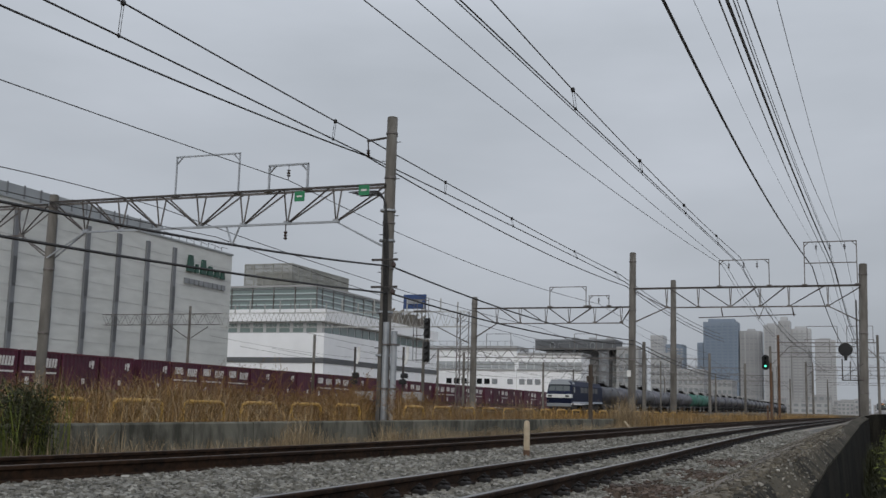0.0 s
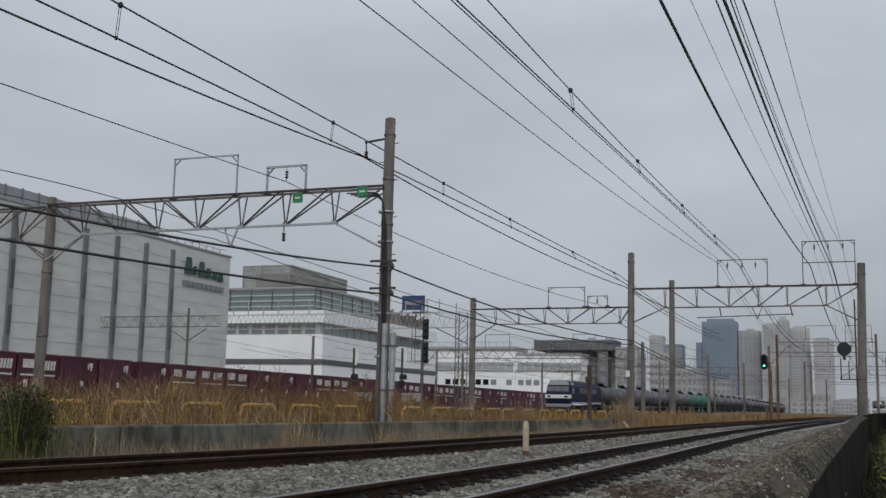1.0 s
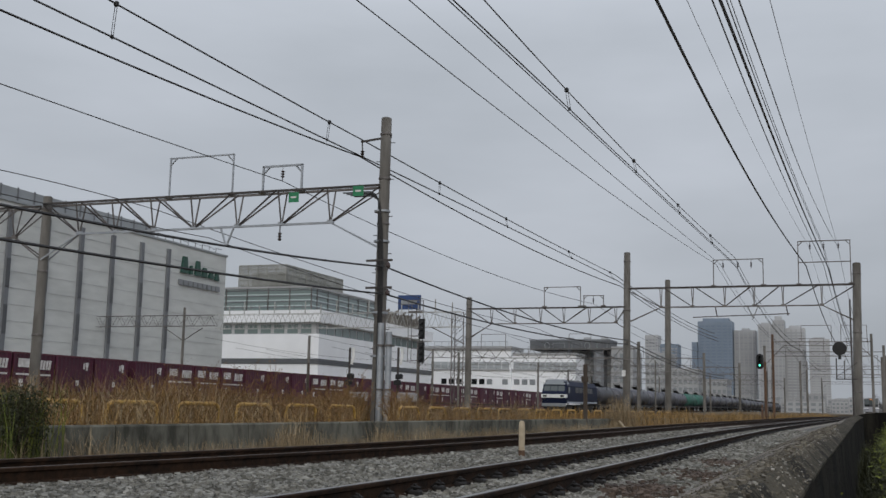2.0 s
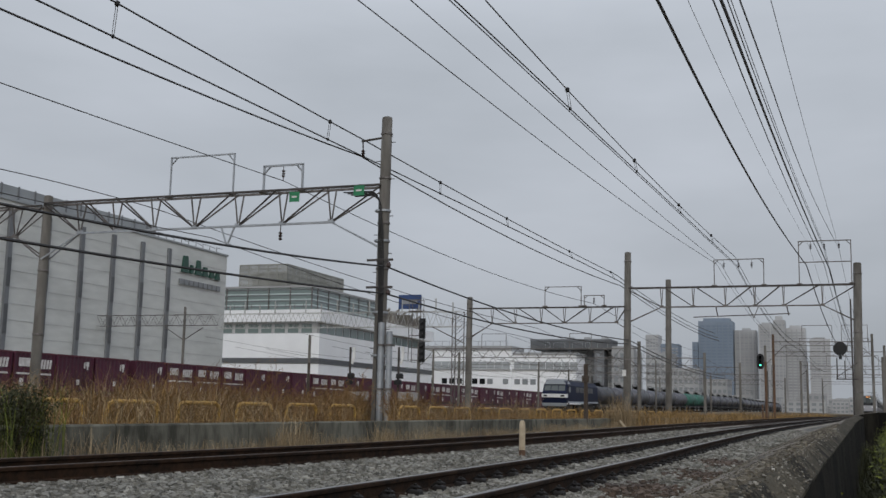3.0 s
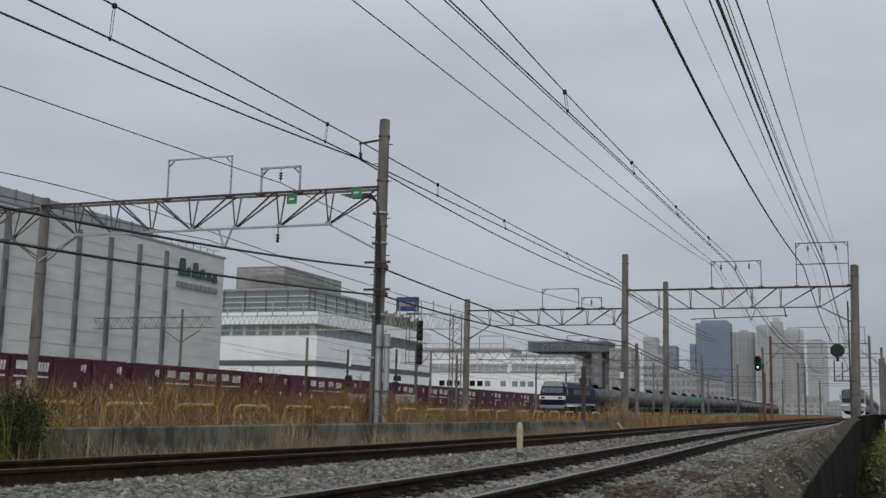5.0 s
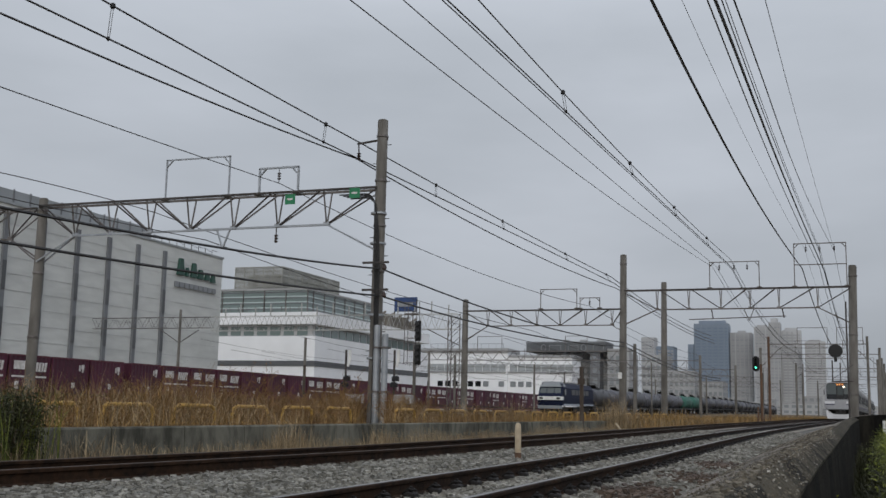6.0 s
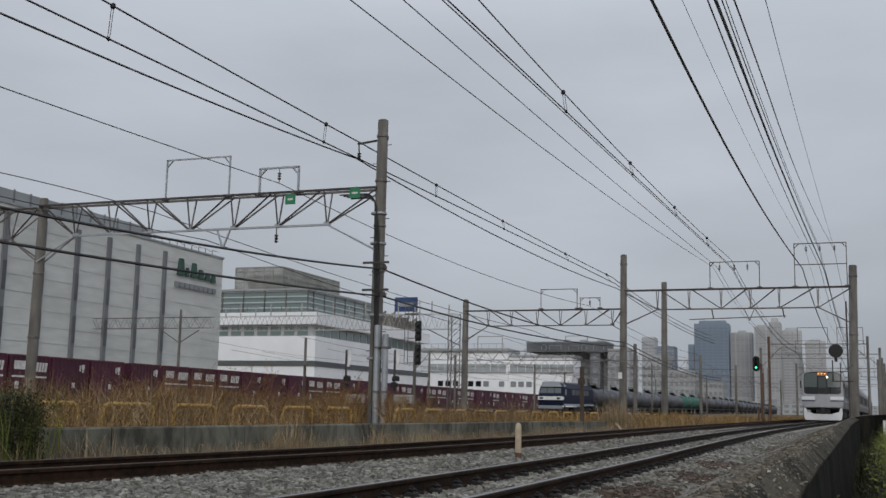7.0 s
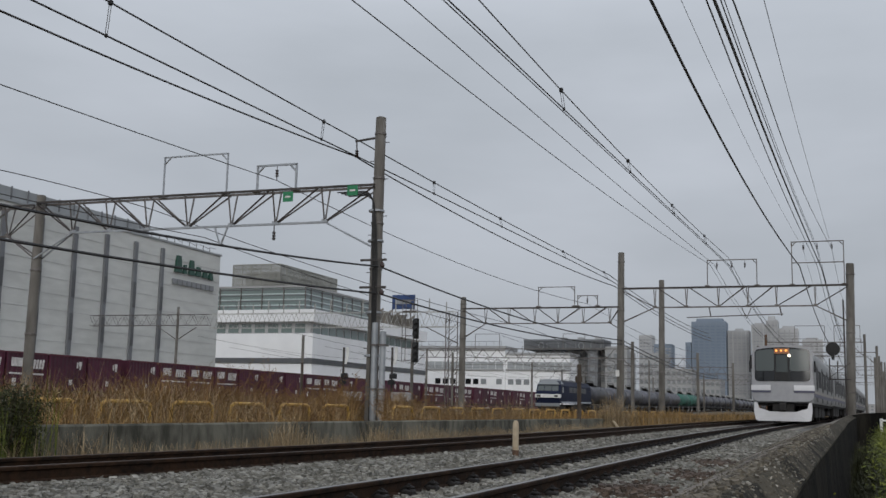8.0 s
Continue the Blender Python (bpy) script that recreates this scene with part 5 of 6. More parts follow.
for k in range(6):
    part("roof_unit", Geo().box(-63 + k * 2.1, -61.6 + k * 2.1, 4, 6, 17.0, 17.5 + 0.4 * (k % 2)), M_HAZEWALL, db)
block("apartment_block", "pale small apartment block beyond the yard", -60, -47, 400, 20, 16.0, M_HAZEWALL, None, 5, 7, 4, M_HAZEWIN)
block("apartment_block", "white low block with rows of windows", -47, -38, 410, 20, 12.5, M_HAZEWALL, None, 4, 5, 4, M_HAZEWIN)
block("apartment_block", "grey block beyond the tank wagons", -95, -78, 420, 20, 22.0, M_HAZEWALL, None, 6, 7, 4, M_HAZEWIN)
block("apartment_block", "pale block beyond the tank wagons", -76, -66, 460, 18, 25.0, M_HAZEWALL, None, 7, 5, 4, M_HAZEWIN)
rng = random.Random(11)
for k in range(13):
    y = 480 + rng.random() * 360
    x = -150 + 160 * rng.random() - (y - 480) * 0.03
    w, h = 8 + rng.random() * 12, 6 + rng.random() * 9
    block("town_building", "hazy low town building in the distance", x, x + w, y, 14, h, M_HAZEWALL, None, max(2, int(h / 3)), max(3, int(w / 3)), 3, M_HAZEWIN)
for k in range(12):
    x = 22 + k * 9 + rng.random() * 4
    block("town_building", "pale low town building beyond the parapet", x, x + 8, 210 + rng.random() * 160, 12, 6 + rng.random() * 8, M_HAZEWALL, None, 3, 4, 3, M_HAZEWIN, z0=-2.2)


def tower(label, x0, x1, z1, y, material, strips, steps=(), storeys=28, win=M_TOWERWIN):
    """A distant high-rise: upright bays, window strips by storey, stepped roof; its colours hold the haze."""
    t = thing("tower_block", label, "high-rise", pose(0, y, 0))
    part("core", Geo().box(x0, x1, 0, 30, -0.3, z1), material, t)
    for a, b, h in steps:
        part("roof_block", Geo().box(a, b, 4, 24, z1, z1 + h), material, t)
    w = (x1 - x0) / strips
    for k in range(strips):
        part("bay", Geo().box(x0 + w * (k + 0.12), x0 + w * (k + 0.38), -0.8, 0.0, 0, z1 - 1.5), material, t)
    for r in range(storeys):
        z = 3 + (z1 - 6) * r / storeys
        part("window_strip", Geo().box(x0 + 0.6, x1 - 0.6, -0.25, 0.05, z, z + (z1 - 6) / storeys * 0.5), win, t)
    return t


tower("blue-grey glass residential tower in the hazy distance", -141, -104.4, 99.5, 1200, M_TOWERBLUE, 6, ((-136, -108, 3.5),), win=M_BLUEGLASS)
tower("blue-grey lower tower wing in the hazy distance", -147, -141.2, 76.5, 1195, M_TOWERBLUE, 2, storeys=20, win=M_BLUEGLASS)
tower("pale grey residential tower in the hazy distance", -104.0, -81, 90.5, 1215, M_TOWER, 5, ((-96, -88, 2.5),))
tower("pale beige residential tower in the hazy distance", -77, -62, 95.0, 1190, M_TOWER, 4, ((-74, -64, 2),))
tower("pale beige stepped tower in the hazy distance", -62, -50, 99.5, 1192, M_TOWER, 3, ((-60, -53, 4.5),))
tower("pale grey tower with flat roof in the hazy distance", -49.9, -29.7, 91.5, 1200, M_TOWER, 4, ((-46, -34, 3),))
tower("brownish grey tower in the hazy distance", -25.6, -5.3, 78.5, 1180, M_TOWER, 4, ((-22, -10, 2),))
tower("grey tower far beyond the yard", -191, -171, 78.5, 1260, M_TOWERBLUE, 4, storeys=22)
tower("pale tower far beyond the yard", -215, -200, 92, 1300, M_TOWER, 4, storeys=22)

for k in range(16):
    x = -60 + k * 9.5
    block("town_building", "hazy grey low building row on the horizon", x, x + 9.0, 640 + (k % 4) * 14, 12, 5.5 + (k * 7 % 5) * 1.3, M_FACADE2, None, 3, 4, 2, M_HAZEWIN)

# ---- yard gantries, far portals and far poles ----


def lattice(name, x0, x1, y, z0, z1, label, bays, d=0.9, w=0.05, m=M_STEEL):
    """A box lattice girder along x with zigzag webs on both faces."""
    t = thing(name, label, "lattice girder", pose(0, y, 0))
    for yy in (-d / 2, d / 2):
        for z in (z0, z1):
            part("chord", Geo().bar((x0, yy, z), (x1, yy, z), w), m, t)
    for k in range(bays):
        a, b = x0 + (x1 - x0) * k / bays, x0 + (x1 - x0) * (k + 1) / bays
        for yy in (-d / 2, d / 2):
            part("web", Geo().bar((a, yy, z0), ((a + b) / 2, yy, z1), w * 0.6).bar(((a + b) / 2, yy, z1), (b, yy, z0), w * 0.6), m, t)
    return t


YG = 90.0
lattice("signal_gantry", -56.0, -31.0, YG, 7.7, 9.05, "pale steel box lattice signal gantry over the yard", 24, m=M_PALESTEEL)
lattice("yard_gantry", -80.0, -56.2, YG, 8.0, 9.05, "thin lattice gantry in front of the warehouse", 18, 0.5, 0.04)
for x, h in ((-60.1, 9.8), (-78.9, 10.2), (-46.3, 6.95)):
    pole("yard_pole", x, YG + 0.4, -0.1, h, 0.15, "brownish concrete yard pole", 0, M_POLE, 2)
sb = thing("pole_strut", "raking strut on the yard pole", "strut", pose(-60.1, YG, 0))
part("strut", Geo().bar((0, 0.4, 6.6), (-2.0, 0, 7.9), 0.07).bar((0, 0.4, 6.6), (2.4, 0, 7.8), 0.07), M_STEEL, sb)
# gantry leg: lattice column with a ladder
leg = thing("gantry_leg", "lattice column with a ladder under the signal gantry", "lattice column", pose(-31.3, YG, 0))
for sx in (-0.55, 0.55):
    for sy in (-0.45, 0.45):
        part("upright", Geo().bar((sx, sy, -0.2), (sx, sy, 9.0), 0.07), M_STEEL, leg)
for k in range(9):
    part("brace", Geo().bar((-0.55, -0.45, k), (0.55, -0.45, k + 1), 0.04).bar((-0.55, 0.45, k), (0.55, 0.45, k + 1), 0.04).bar((-0.55, -0.45, k), (-0.55, 0.45, k + 1), 0.04), M_STEEL, leg)
part("strut", Geo().bar((0.5, 0, 6.2), (-2.6, 0, 7.7), 0.08), M_STEEL, leg)
# railing posts on the gantry walkway
for k in range(15):
    x = -54.5 + k * 1.62
    p = thing("railing_post", "thin steel post standing on the signal gantry", "post", pose(x, YG - 0.45, 9.05), "gantry railing posts")
    part("post", Geo().tube((0, 0, 0), (0, 0, 1.15 if k % 2 else 0.8), 0.06, n=6), M_PALESTEEL, p)
# hanging signal cage
cage = thing("signal_cage", "rusty service cage with black signal heads hung from the gantry", "signal", pose(-35.0, YG - 0.3, 0))
for sx in (-0.9, 0.2):
    part("cage_post", Geo().bar((sx, -0.4, 4.6), (sx, -0.4, 10.2), 0.05).bar((sx, 0.4, 4.6), (sx, 0.4, 10.2), 0.05), M_STEEL, cage)
for z in (4.7, 5.8, 6.9, 8.0, 9.1, 10.1):
    part("cage_rail", Geo().bar((-0.9, -0.4, z), (0.2, -0.4, z), 0.045).bar((-0.9, 0.4, z), (0.2, 0.4, z), 0.045), M_STEEL, cage)
part("hanger", Geo().box(-1.0, 0.3, -0.22, -0.08, 8.98, 9.12), M_STEEL, cage)
for z0, z1 in ((4.5, 6.3), (6.6, 8.4)):
    part("signal_head", Geo().box(0.2, 0.75, -0.7, -0.45, z0, z1, 0.06), M_BLACK, cage, "black signal head")
    for k in range(3):
        part("signal_hood", Geo().tube((0.47, -0.7, z0 + 0.35 + k * 0.55), (0.47, -1.0, z0 + 0.4 + k * 0.55), 0.17, 0.19, 10), M_BLACK, cage)
# small yard signals
for x, z, y in ((-34.9, 5.0, 75.0), (-30.9, 5.0, 75.0)):
    s = thing("yard_signal", "slim yard signal post with white backboard and black lamp", "signal", pose(x, y, -0.1))
    part("post", Geo().tube((0, 0, 0), (0, 0, z + 0.1), 0.09, n=8), M_STEEL_DARK, s)
    part("backboard", Geo().add([(0.12, -0.14, z - 1.15), (0.30, -0.14, z - 1.2), (0.48, -0.14, z - 0.6), (0.46, -0.14, z + 0.1), (0.22, -0.14, z + 0.1), (0.26, -0.14, z - 0.6), (0.12, -0.08, z - 1.15), (0.30, -0.08, z - 1.2), (0.48, -0.08, z - 0.6), (0.46, -0.08, z + 0.1), (0.22, -0.08, z + 0.1), (0.26, -0.08, z - 0.6)], [(5, 4, 3, 2, 1, 0), (6, 7, 8, 9, 10, 11)] + [(i, (i + 1) % 6, (i + 1) % 6 + 6, i + 6) for i in range(6)]), M_WHITE, s, "curved white backboard")
    part("lamp_box", Geo().box(-0.12, 0.42, -0.3, 0.1, 2.75, 3.15, 0.1), M_BLACK, s)
    part("lamp_hood", Geo().box(-0.2, 0.36, -0.42, -0.06, 2.3, 2.68, 0.1), M_BLACK, s)
    part("cabinet", Geo().box(0.1, 1.5, -0.3, 0.3, 1.1, 1.75, 0.04), M_FACADE2, s)

# further portals along the main line and the yard


def far_portal(xa, xb, y, z, label, hoop=True, d=0.9, web=0.045, r=0.19, m=M_POLE):
    t = thing("far_portal", label, "portal", pose(0, y, 0))
    for x in (xa, xb):
        part("post", Geo().lathe([(r, -2.0), (r * 0.85, z + 0.7)], 10, (x, 0, 0)), m if x == xa else M_POLE, t, smooth=True)
    part("top_chord", Geo().bar((xa, 0, z), (xb, 0, z), 0.08), M_STEEL, t)
    part("bottom_chord", Geo().bar((xa + 1, 0, z - d), (xb - 1, 0, z - d), 0.06), M_STEEL, t)
    n = max(4, int((xb - xa) / 1.6))
    for k in range(n):
        a, b = xa + 1 + (xb - xa - 2) * k / n, xa + 1 + (xb - xa - 2) * (k + 1) / n
        part("web", Geo().bar((a, 0, z - d), ((a + b) / 2, 0, z), web).bar(((a + b) / 2, 0, z), (b, 0, z - d), web), M_STEEL, t)
    part("strut", Geo().bar((xa, 0, z - d - 1), (xa + 1, 0, z - d), 0.06).bar((xb, 0, z - d - 1), (xb - 1, 0, z - d), 0.06), M_STEEL, t)
    if hoop:
        for a, w in ((xa + (xb - xa) * 0.3, 2.6), (xa + (xb - xa) * 0.7, 2.2)):
            part("hoop", Geo().bar((a, 0, z), (a, 0, z + 1.5), 0.05).bar((a + w, 0, z), (a + w, 0, z + 1.5), 0.05).bar((a, 0, z + 1.5), (a + w, 0, z + 1.5), 0.05), M_STEEL, t)
    return t


far_portal(-5.45, 3.07, 104, 7.2, "slim portal on a rusty post over the main line further on", d=0.35, web=0.03, r=0.13, m=M_RUSTPOST)
for y, xa, xb, z in ((128, -7.6, 5.0, 7.6), (165, -4.9, 7.0, 7.6), (205, -5.0, 9.0, 7.8), (250, -3.0, 11.5, 7.8)):
    far_portal(xa, xb, y, z, "concrete and steel portal over the main line further on", d=0.5, web=0.03, r=0.16)
for y, xa, xb, z in ((105, -41.0, -18.0, 6.62), (138, -48.0, -15.5, 7.3), (172, -46.0, -14.0, 7.6), (210, -50.0, -12.2, 7.8), (255, -55.0, -11.0, 8.0)):
    far_portal(xa, xb, y, z, "lattice portal over the freight yard tracks")
pole("catenary_pole", -11.45, 79.0, -0.1, 10.1, 0.24, "round concrete pole beyond the main portal", 0.4)
for x, y, h in ((-24.15, 140, 9.2), (-39.0, 104, 6.5), (-15.1, 141, 5.3), (-5.85, 200, 9.6), (-4.76, 200, 9.8), (3.55, 95, 5.3), (4.8, 118, 6.6), (6.3, 140, 7), (-43, 84, 4.2), (-25.0, 160, 8), (-29.0, 190, 6.5), (-62.0, 60, 6.0)):
    pole("yard_pole", x, y, -2.0 if x > 0 else -0.1, h, 0.12, "slim pole among the yard tracks", 0, M_TRUNKWOOD if y < 90 else M_POLE, 1)
# yard wires
rng = random.Random(3)
for k in range(13):
    x = -58 + k * 3.4
    z = 5.4 + 0.9 * rng.random() + (1.3 if k % 3 == 0 else 0)
    pts = []
    for a, b in ((90, 138), (138, 172), (172, 210), (210, 255), (255, 330)):
        for u in (0, 0.2, 0.4, 0.6, 0.8):
            pts.append((x + 0.05 * (a + (b - a) * u - 60) * 0.4, a + (b - a) * u, z - 0.8 * 4 * u * (1 - u) * (b - a) / 70))
    w = thing("yard_wire", "thin overhead wire above the yard tracks", "overhead wire", None, "yard wires")
    part("conductor", Geo().line(pts, 0.014, 4), M_WIRE, w)

# ---- signals of the main line ----
sg = thing("main_signal", "black oval colour-light signal showing green on a rusty post", "signal", pose(-5.85, 94.0, 0))
part("post", Geo().tube((0.28, 0, -0.3), (0.28, 0, 4.9), 0.12, 0.10, 10), M_RUSTPOST, sg, smooth=True)
g = Geo()
n = 20
prof = []
for k in range(n):
    a = 2 * math.pi * k / n
    prof.append((0.29 * math.cos(a), 4.92 + 0.28 * math.sin(a) + (0.36 if math.sin(a) > 0 else -0.36)))
g.add([(x - 0.12, -0.25, z) for x, z in prof] + [(x - 0.12, -0.05, z) for x, z in prof],
      [tuple(range(n - 1, -1, -1)), tuple(range(n, 2 * n))] + [(i, (i + 1) % n, (i + 1) % n + n, i + n) for i in range(n)])
head = part("signal_head", g, M_BLACK, sg, "black oval signal backboard")
for z in (4.6, 4.94, 5.28):
    part("hood", Geo().lathe([(0.12, -0.25), (0.13, -0.5), (0.115, -0.5), (0.105, -0.25)], 12, (-0.12, 0, z), "y"), M_BLACK, head)
part("green_lens", Geo().lathe([(0.08, -0.26), (0.08, -0.3), (0.04, -0.32)], 12, (-0.12, 0, 4.6), "y"), M_GREENLAMP, head, "lit green lens")
part("signal_ladder", Geo().bar((0.45, 0.1, 0), (0.45, 0.1, 4.6), 0.04).bar((0.75, 0.1, 0), (0.75, 0.1, 4.6), 0.04), M_STEEL_DARK, sg)
pole("rusty_post", -5.75, 92.0, -0.2, 1.3, 0.10, "short rusty post at the trackside", 0, M_RUSTPOST, 1)

ds = thing("disc_signal", "round black signal disc on a thin bracket beside the pole", "signal", pose(0.22, 63.6, 0))
part("disc", Geo().lathe([(0.02, -0.06), (0.36, -0.05), (0.38, 0.0), (0.36, 0.05), (0.02, 0.06)], 28, (0, 0, 4.26), "y"), M_BLACK, ds, "matt black disc", True)
part("neck", Geo().box(-0.08, 0.08, -0.12, 0.05, 3.66, 3.92, 0.02), M_BLACK, ds)
part("post", Geo().tube((-0.19, 0, 2.6), (-0.19, 0, 3.75), 0.035, n=6).tube((0.22, 0, 2.6), (0.22, 0, 3.6), 0.03, n=6), M_STEEL_DARK, ds)
part("bracket", Geo().bar((-0.25, 0, 2.58), (0.9, 0, 2.58), 0.06).bar((-0.25, 0, 2.66), (0.9, 0, 3.5), 0.03), M_STEEL_DARK, ds)
part("side_rod", Geo().tube((0.62, 0, 0.4), (0.62, 0, 7.0), 0.045, n=6), M_STEEL_DARK, ds)

# ---- small trackside things ----
mk = thing("marker_post", "cream concrete marker post with rounded top between the tracks", "marker post", pose(-4.98, 17.6, -0.2))
part("shaft", Geo().lathe([(0.052, -0.1), (0.052, 0.52), (0.045, 0.58), (0.02, 0.61)], 14), M_POST, mk, smooth=True)
part("base_stain", Geo().lathe([(0.054, -0.05), (0.056, 0.0), (0.056, 0.1), (0.053, 0.12)], 14), M_RUSTPOST, mk)
wp = thing("wooden_post", "dark weathered wooden post with a short board by the low wall", "post", pose(-10.1, 45.6, -0.3))
part("post", Geo().box(-0.08, 0.08, -0.08, 0.08, 0, 2.85, 0.02), M_TRUNKWOOD, wp)
part("board", Geo().box(-0.15, 0.15, -0.13, -0.08, 2.1, 2.35, 0.01), M_TRUNKWOOD, wp)
for x, y, r in ((-9.3, 48.5, 40), (-9.0, 58.0, 60), (-8.9, 69.0, 55)):
    st = thing("leaning_stake", "short pale leaning stake at the ballast edge", "stake", pose(x + bend(y), y, -0.3, 0, -r, 0), "pale stakes")
    part("stick", Geo().box(-0.04, 0.04, -0.035, 0.035, 0, 0.6, 0.01), M_POST, st)
pp = thing("pole_plate", "small white plate fixed to the concrete pole", "plate", pose(-12.0, YB - 0.3, 2.85))
part("plate", Geo().box(-0.11, 0.11, -0.02, 0.06, -0.19, 0.19, 0.01), M_WHITE, pp)
wp2 = thing("white_guard_post", "white painted steel post beyond the parapet", "post", pose(2.35, 58.0, -2.0))
part("post", Geo().tube((0, 0, 0), (0, 0, 2.5), 0.07, n=10), M_WHITE, wp2, smooth=True)
part("top_rail", Geo().tube((-0.05, 0, 2.4), (1.6, 0, 2.4), 0.05, n=8), M_WHITE, wp2)


def barrier():
    b = thing("pipe_barrier", "yellow bent-pipe barrier standing in dry grass", "barrier", group="yellow barriers")
    w, h = 0.76, 0.72
    part("hoop", Geo().line([(0, -w, -0.2), (0, -w, h - 0.16), (0, -w + 0.05, h - 0.05), (0, -w + 0.16, h), (0, w - 0.16, h), (0, w - 0.05, h - 0.05), (0, w, h - 0.16), (0, w, -0.2)], 0.040, 8), M_YELLOW, b, smooth=True)
    part("mid_rail", Geo().tube((0, -w, h * 0.5), (0, w, h * 0.5), 0.022, n=8), M_YELLOW, b, smooth=True)
    part("mid_rail", Geo().tube((0, -w, h * 0.2), (0, w, h * 0.2), 0.022, n=8), M_YELLOW, b, smooth=True)
    return b


by, k = 12.5, 0
b0 = None
while by < 75:
    m = pose(-12.2 + bend(by), by, -0.13, 0, 0, heading(by))
    if abs(by - 28.1) < 1.0:
        pass  # the trodden path to the pole stays free
    elif b0 is None:
        b0 = barrier()
        b0.matrix_basis = m
    else:
        copy_thing(b0, m)
    by += 2.16 + 0.022 * k
    k += 1

# ---- vegetation ----
R = np.random.RandomState(7)
bend_v = np.vectorize(bend)


def trodden(x, y):
    """True on the narrow trodden path between the low wall and the tall pole."""
    u = min(1.0, max(0.0, (y - 24.2) / 7.8))
    return 23.5 < y < 33.0 and abs(x - (-10.7 - 3.18 * u)) < 0.42


def blades(n, xr, yr, hr, lean, width, z0, bias=1.0):
    """Arrays of n thin curved blades, three quads each, rooted in a strip of the ground."""
    x = R.uniform(xr[0], xr[1], n)
    y = yr[0] + (yr[1] - yr[0]) * R.rand(n) ** bias
    clump = 0.6 + 0.8 * np.array([0.5 + 0.9 * noise.noise((a * 0.7, b * 0.35, 1.3)) for a, b in zip(x, y)])
    h = R.uniform(hr[0], hr[1], n) * np.clip(clump, 0.35, 1.35)
    h *= np.array([0.22 if trodden(p, q) else 1.0 for p, q in zip(x, y)])
    a = R.uniform(0, 2 * np.pi, n)
    l = R.rand(n) * lean * h
    w = R.uniform(0.5, 1.3, n) * width * (1 + y * 0.012)
    side = np.stack([np.cos(a + 1.57), np.sin(a + 1.57), np.zeros(n)], 1)
    side[:, 0] *= 0.5
    side[:, 1] = np.sign(side[:, 1] + 1e-6) * np.maximum(np.abs(side[:, 1]), 0.5)
    way = np.stack([np.cos(a), np.sin(a)], 1)
    base = np.stack([x + bend_v(y), y, np.full(n, z0)], 1)
    V = np.zeros((n, 8, 3))
    for k, u in enumerate((0.0, 0.4, 0.75, 1.0)):
        c = base.copy()
        c[:, :2] += way * (l * u ** 2)[:, None]
        c[:, 2] += h * u * (1 - 0.12 * u)
        ww = (w * (1.0, 0.9, 0.6, 0.12)[k])[:, None]
        V[:, 2 * k], V[:, 2 * k + 1] = c - side * ww, c + side * ww
    F = np.array([[0, 1, 3, 2], [2, 3, 5, 4], [4, 5, 7, 6]])
    faces = (np.arange(n)[:, None, None] * 8 + F[None]).reshape(-1, 4)
    return V.reshape(-1, 3).tolist(), faces.tolist()


strips("dry_reeds", *blades(11000, (-14.8, -12.3), (7, 36), (0.3, 1.2), 0.9, 0.007, -0.1), M_REED, "dry orange-brown reeds behind the low wall", "dry grass")
strips("dry_reeds", *blades(9000, (-14.6, -11.5), (34, 130), (0.25, 0.82), 0.7, 0.008, -0.1), M_REED, "dry orange-brown reeds along the line", "dry grass")
strips("weed_stems", *blades(4000, (-15.5, -10.8), (7, 38), (0.5, 1.3), 0.8, 0.006, -0.1), M_TWIG, "tall thin brown weed stems", "weeds")
strips("dry_reeds", *blades(11000, (-24.0, -13.6), (10, 170), (0.25, 0.62), 0.6, 0.008, -0.15), M_REED, "dry brown grass between yard and line", "dry grass")
strips("dry_reeds", *blades(9000, (-12.1, -10.68), (7, 75), (0.15, 0.75), 1.0, 0.006, 0.0), M_REED, "low dry grass in front of the barriers", "dry grass")
strips("straw_tufts", *blades(13000, (-10.38, -9.7), (8, 75), (0.1, 0.5), 0.9, 0.004, -0.33), M_REED_PALE, "pale straw tufts at the foot of the wall", "straw")
strips("straw_tufts", *blades(4500, (-13.5, -10.8), (8, 40), (0.4, 1.2), 1.1, 0.005, -0.1), M_REED_PALE, "pale straw among the reeds", "straw")
strips("dry_reeds", *blades(3500, (-9.2, -7.2), (70, 200), (0.3, 1.0), 0.5, 0.01, -0.3), M_REED, "dry grass at the far trackside", "dry grass")


strips("dry_reeds", *blades(9000, (-10.45, -8.6), (52, 210), (0.4, 1.15), 0.7, 0.012, -0.32), M_REED, "dry orange grass in front of the wall further on", "dry grass")
strips("undergrowth", *blades(16000, (0.25, 3.2), (16, 62), (0.4, 1.3), 0.7, 0.014, -2.0), M_LEAF, "dark green undergrowth at the outer foot of the parapet", "undergrowth")
strips("straw_tufts", *blades(3500, (-10.4, -8.7), (52, 190), (0.3, 0.9), 0.9, 0.010, -0.32), M_REED_PALE, "pale straw among the trackside grass", "straw")


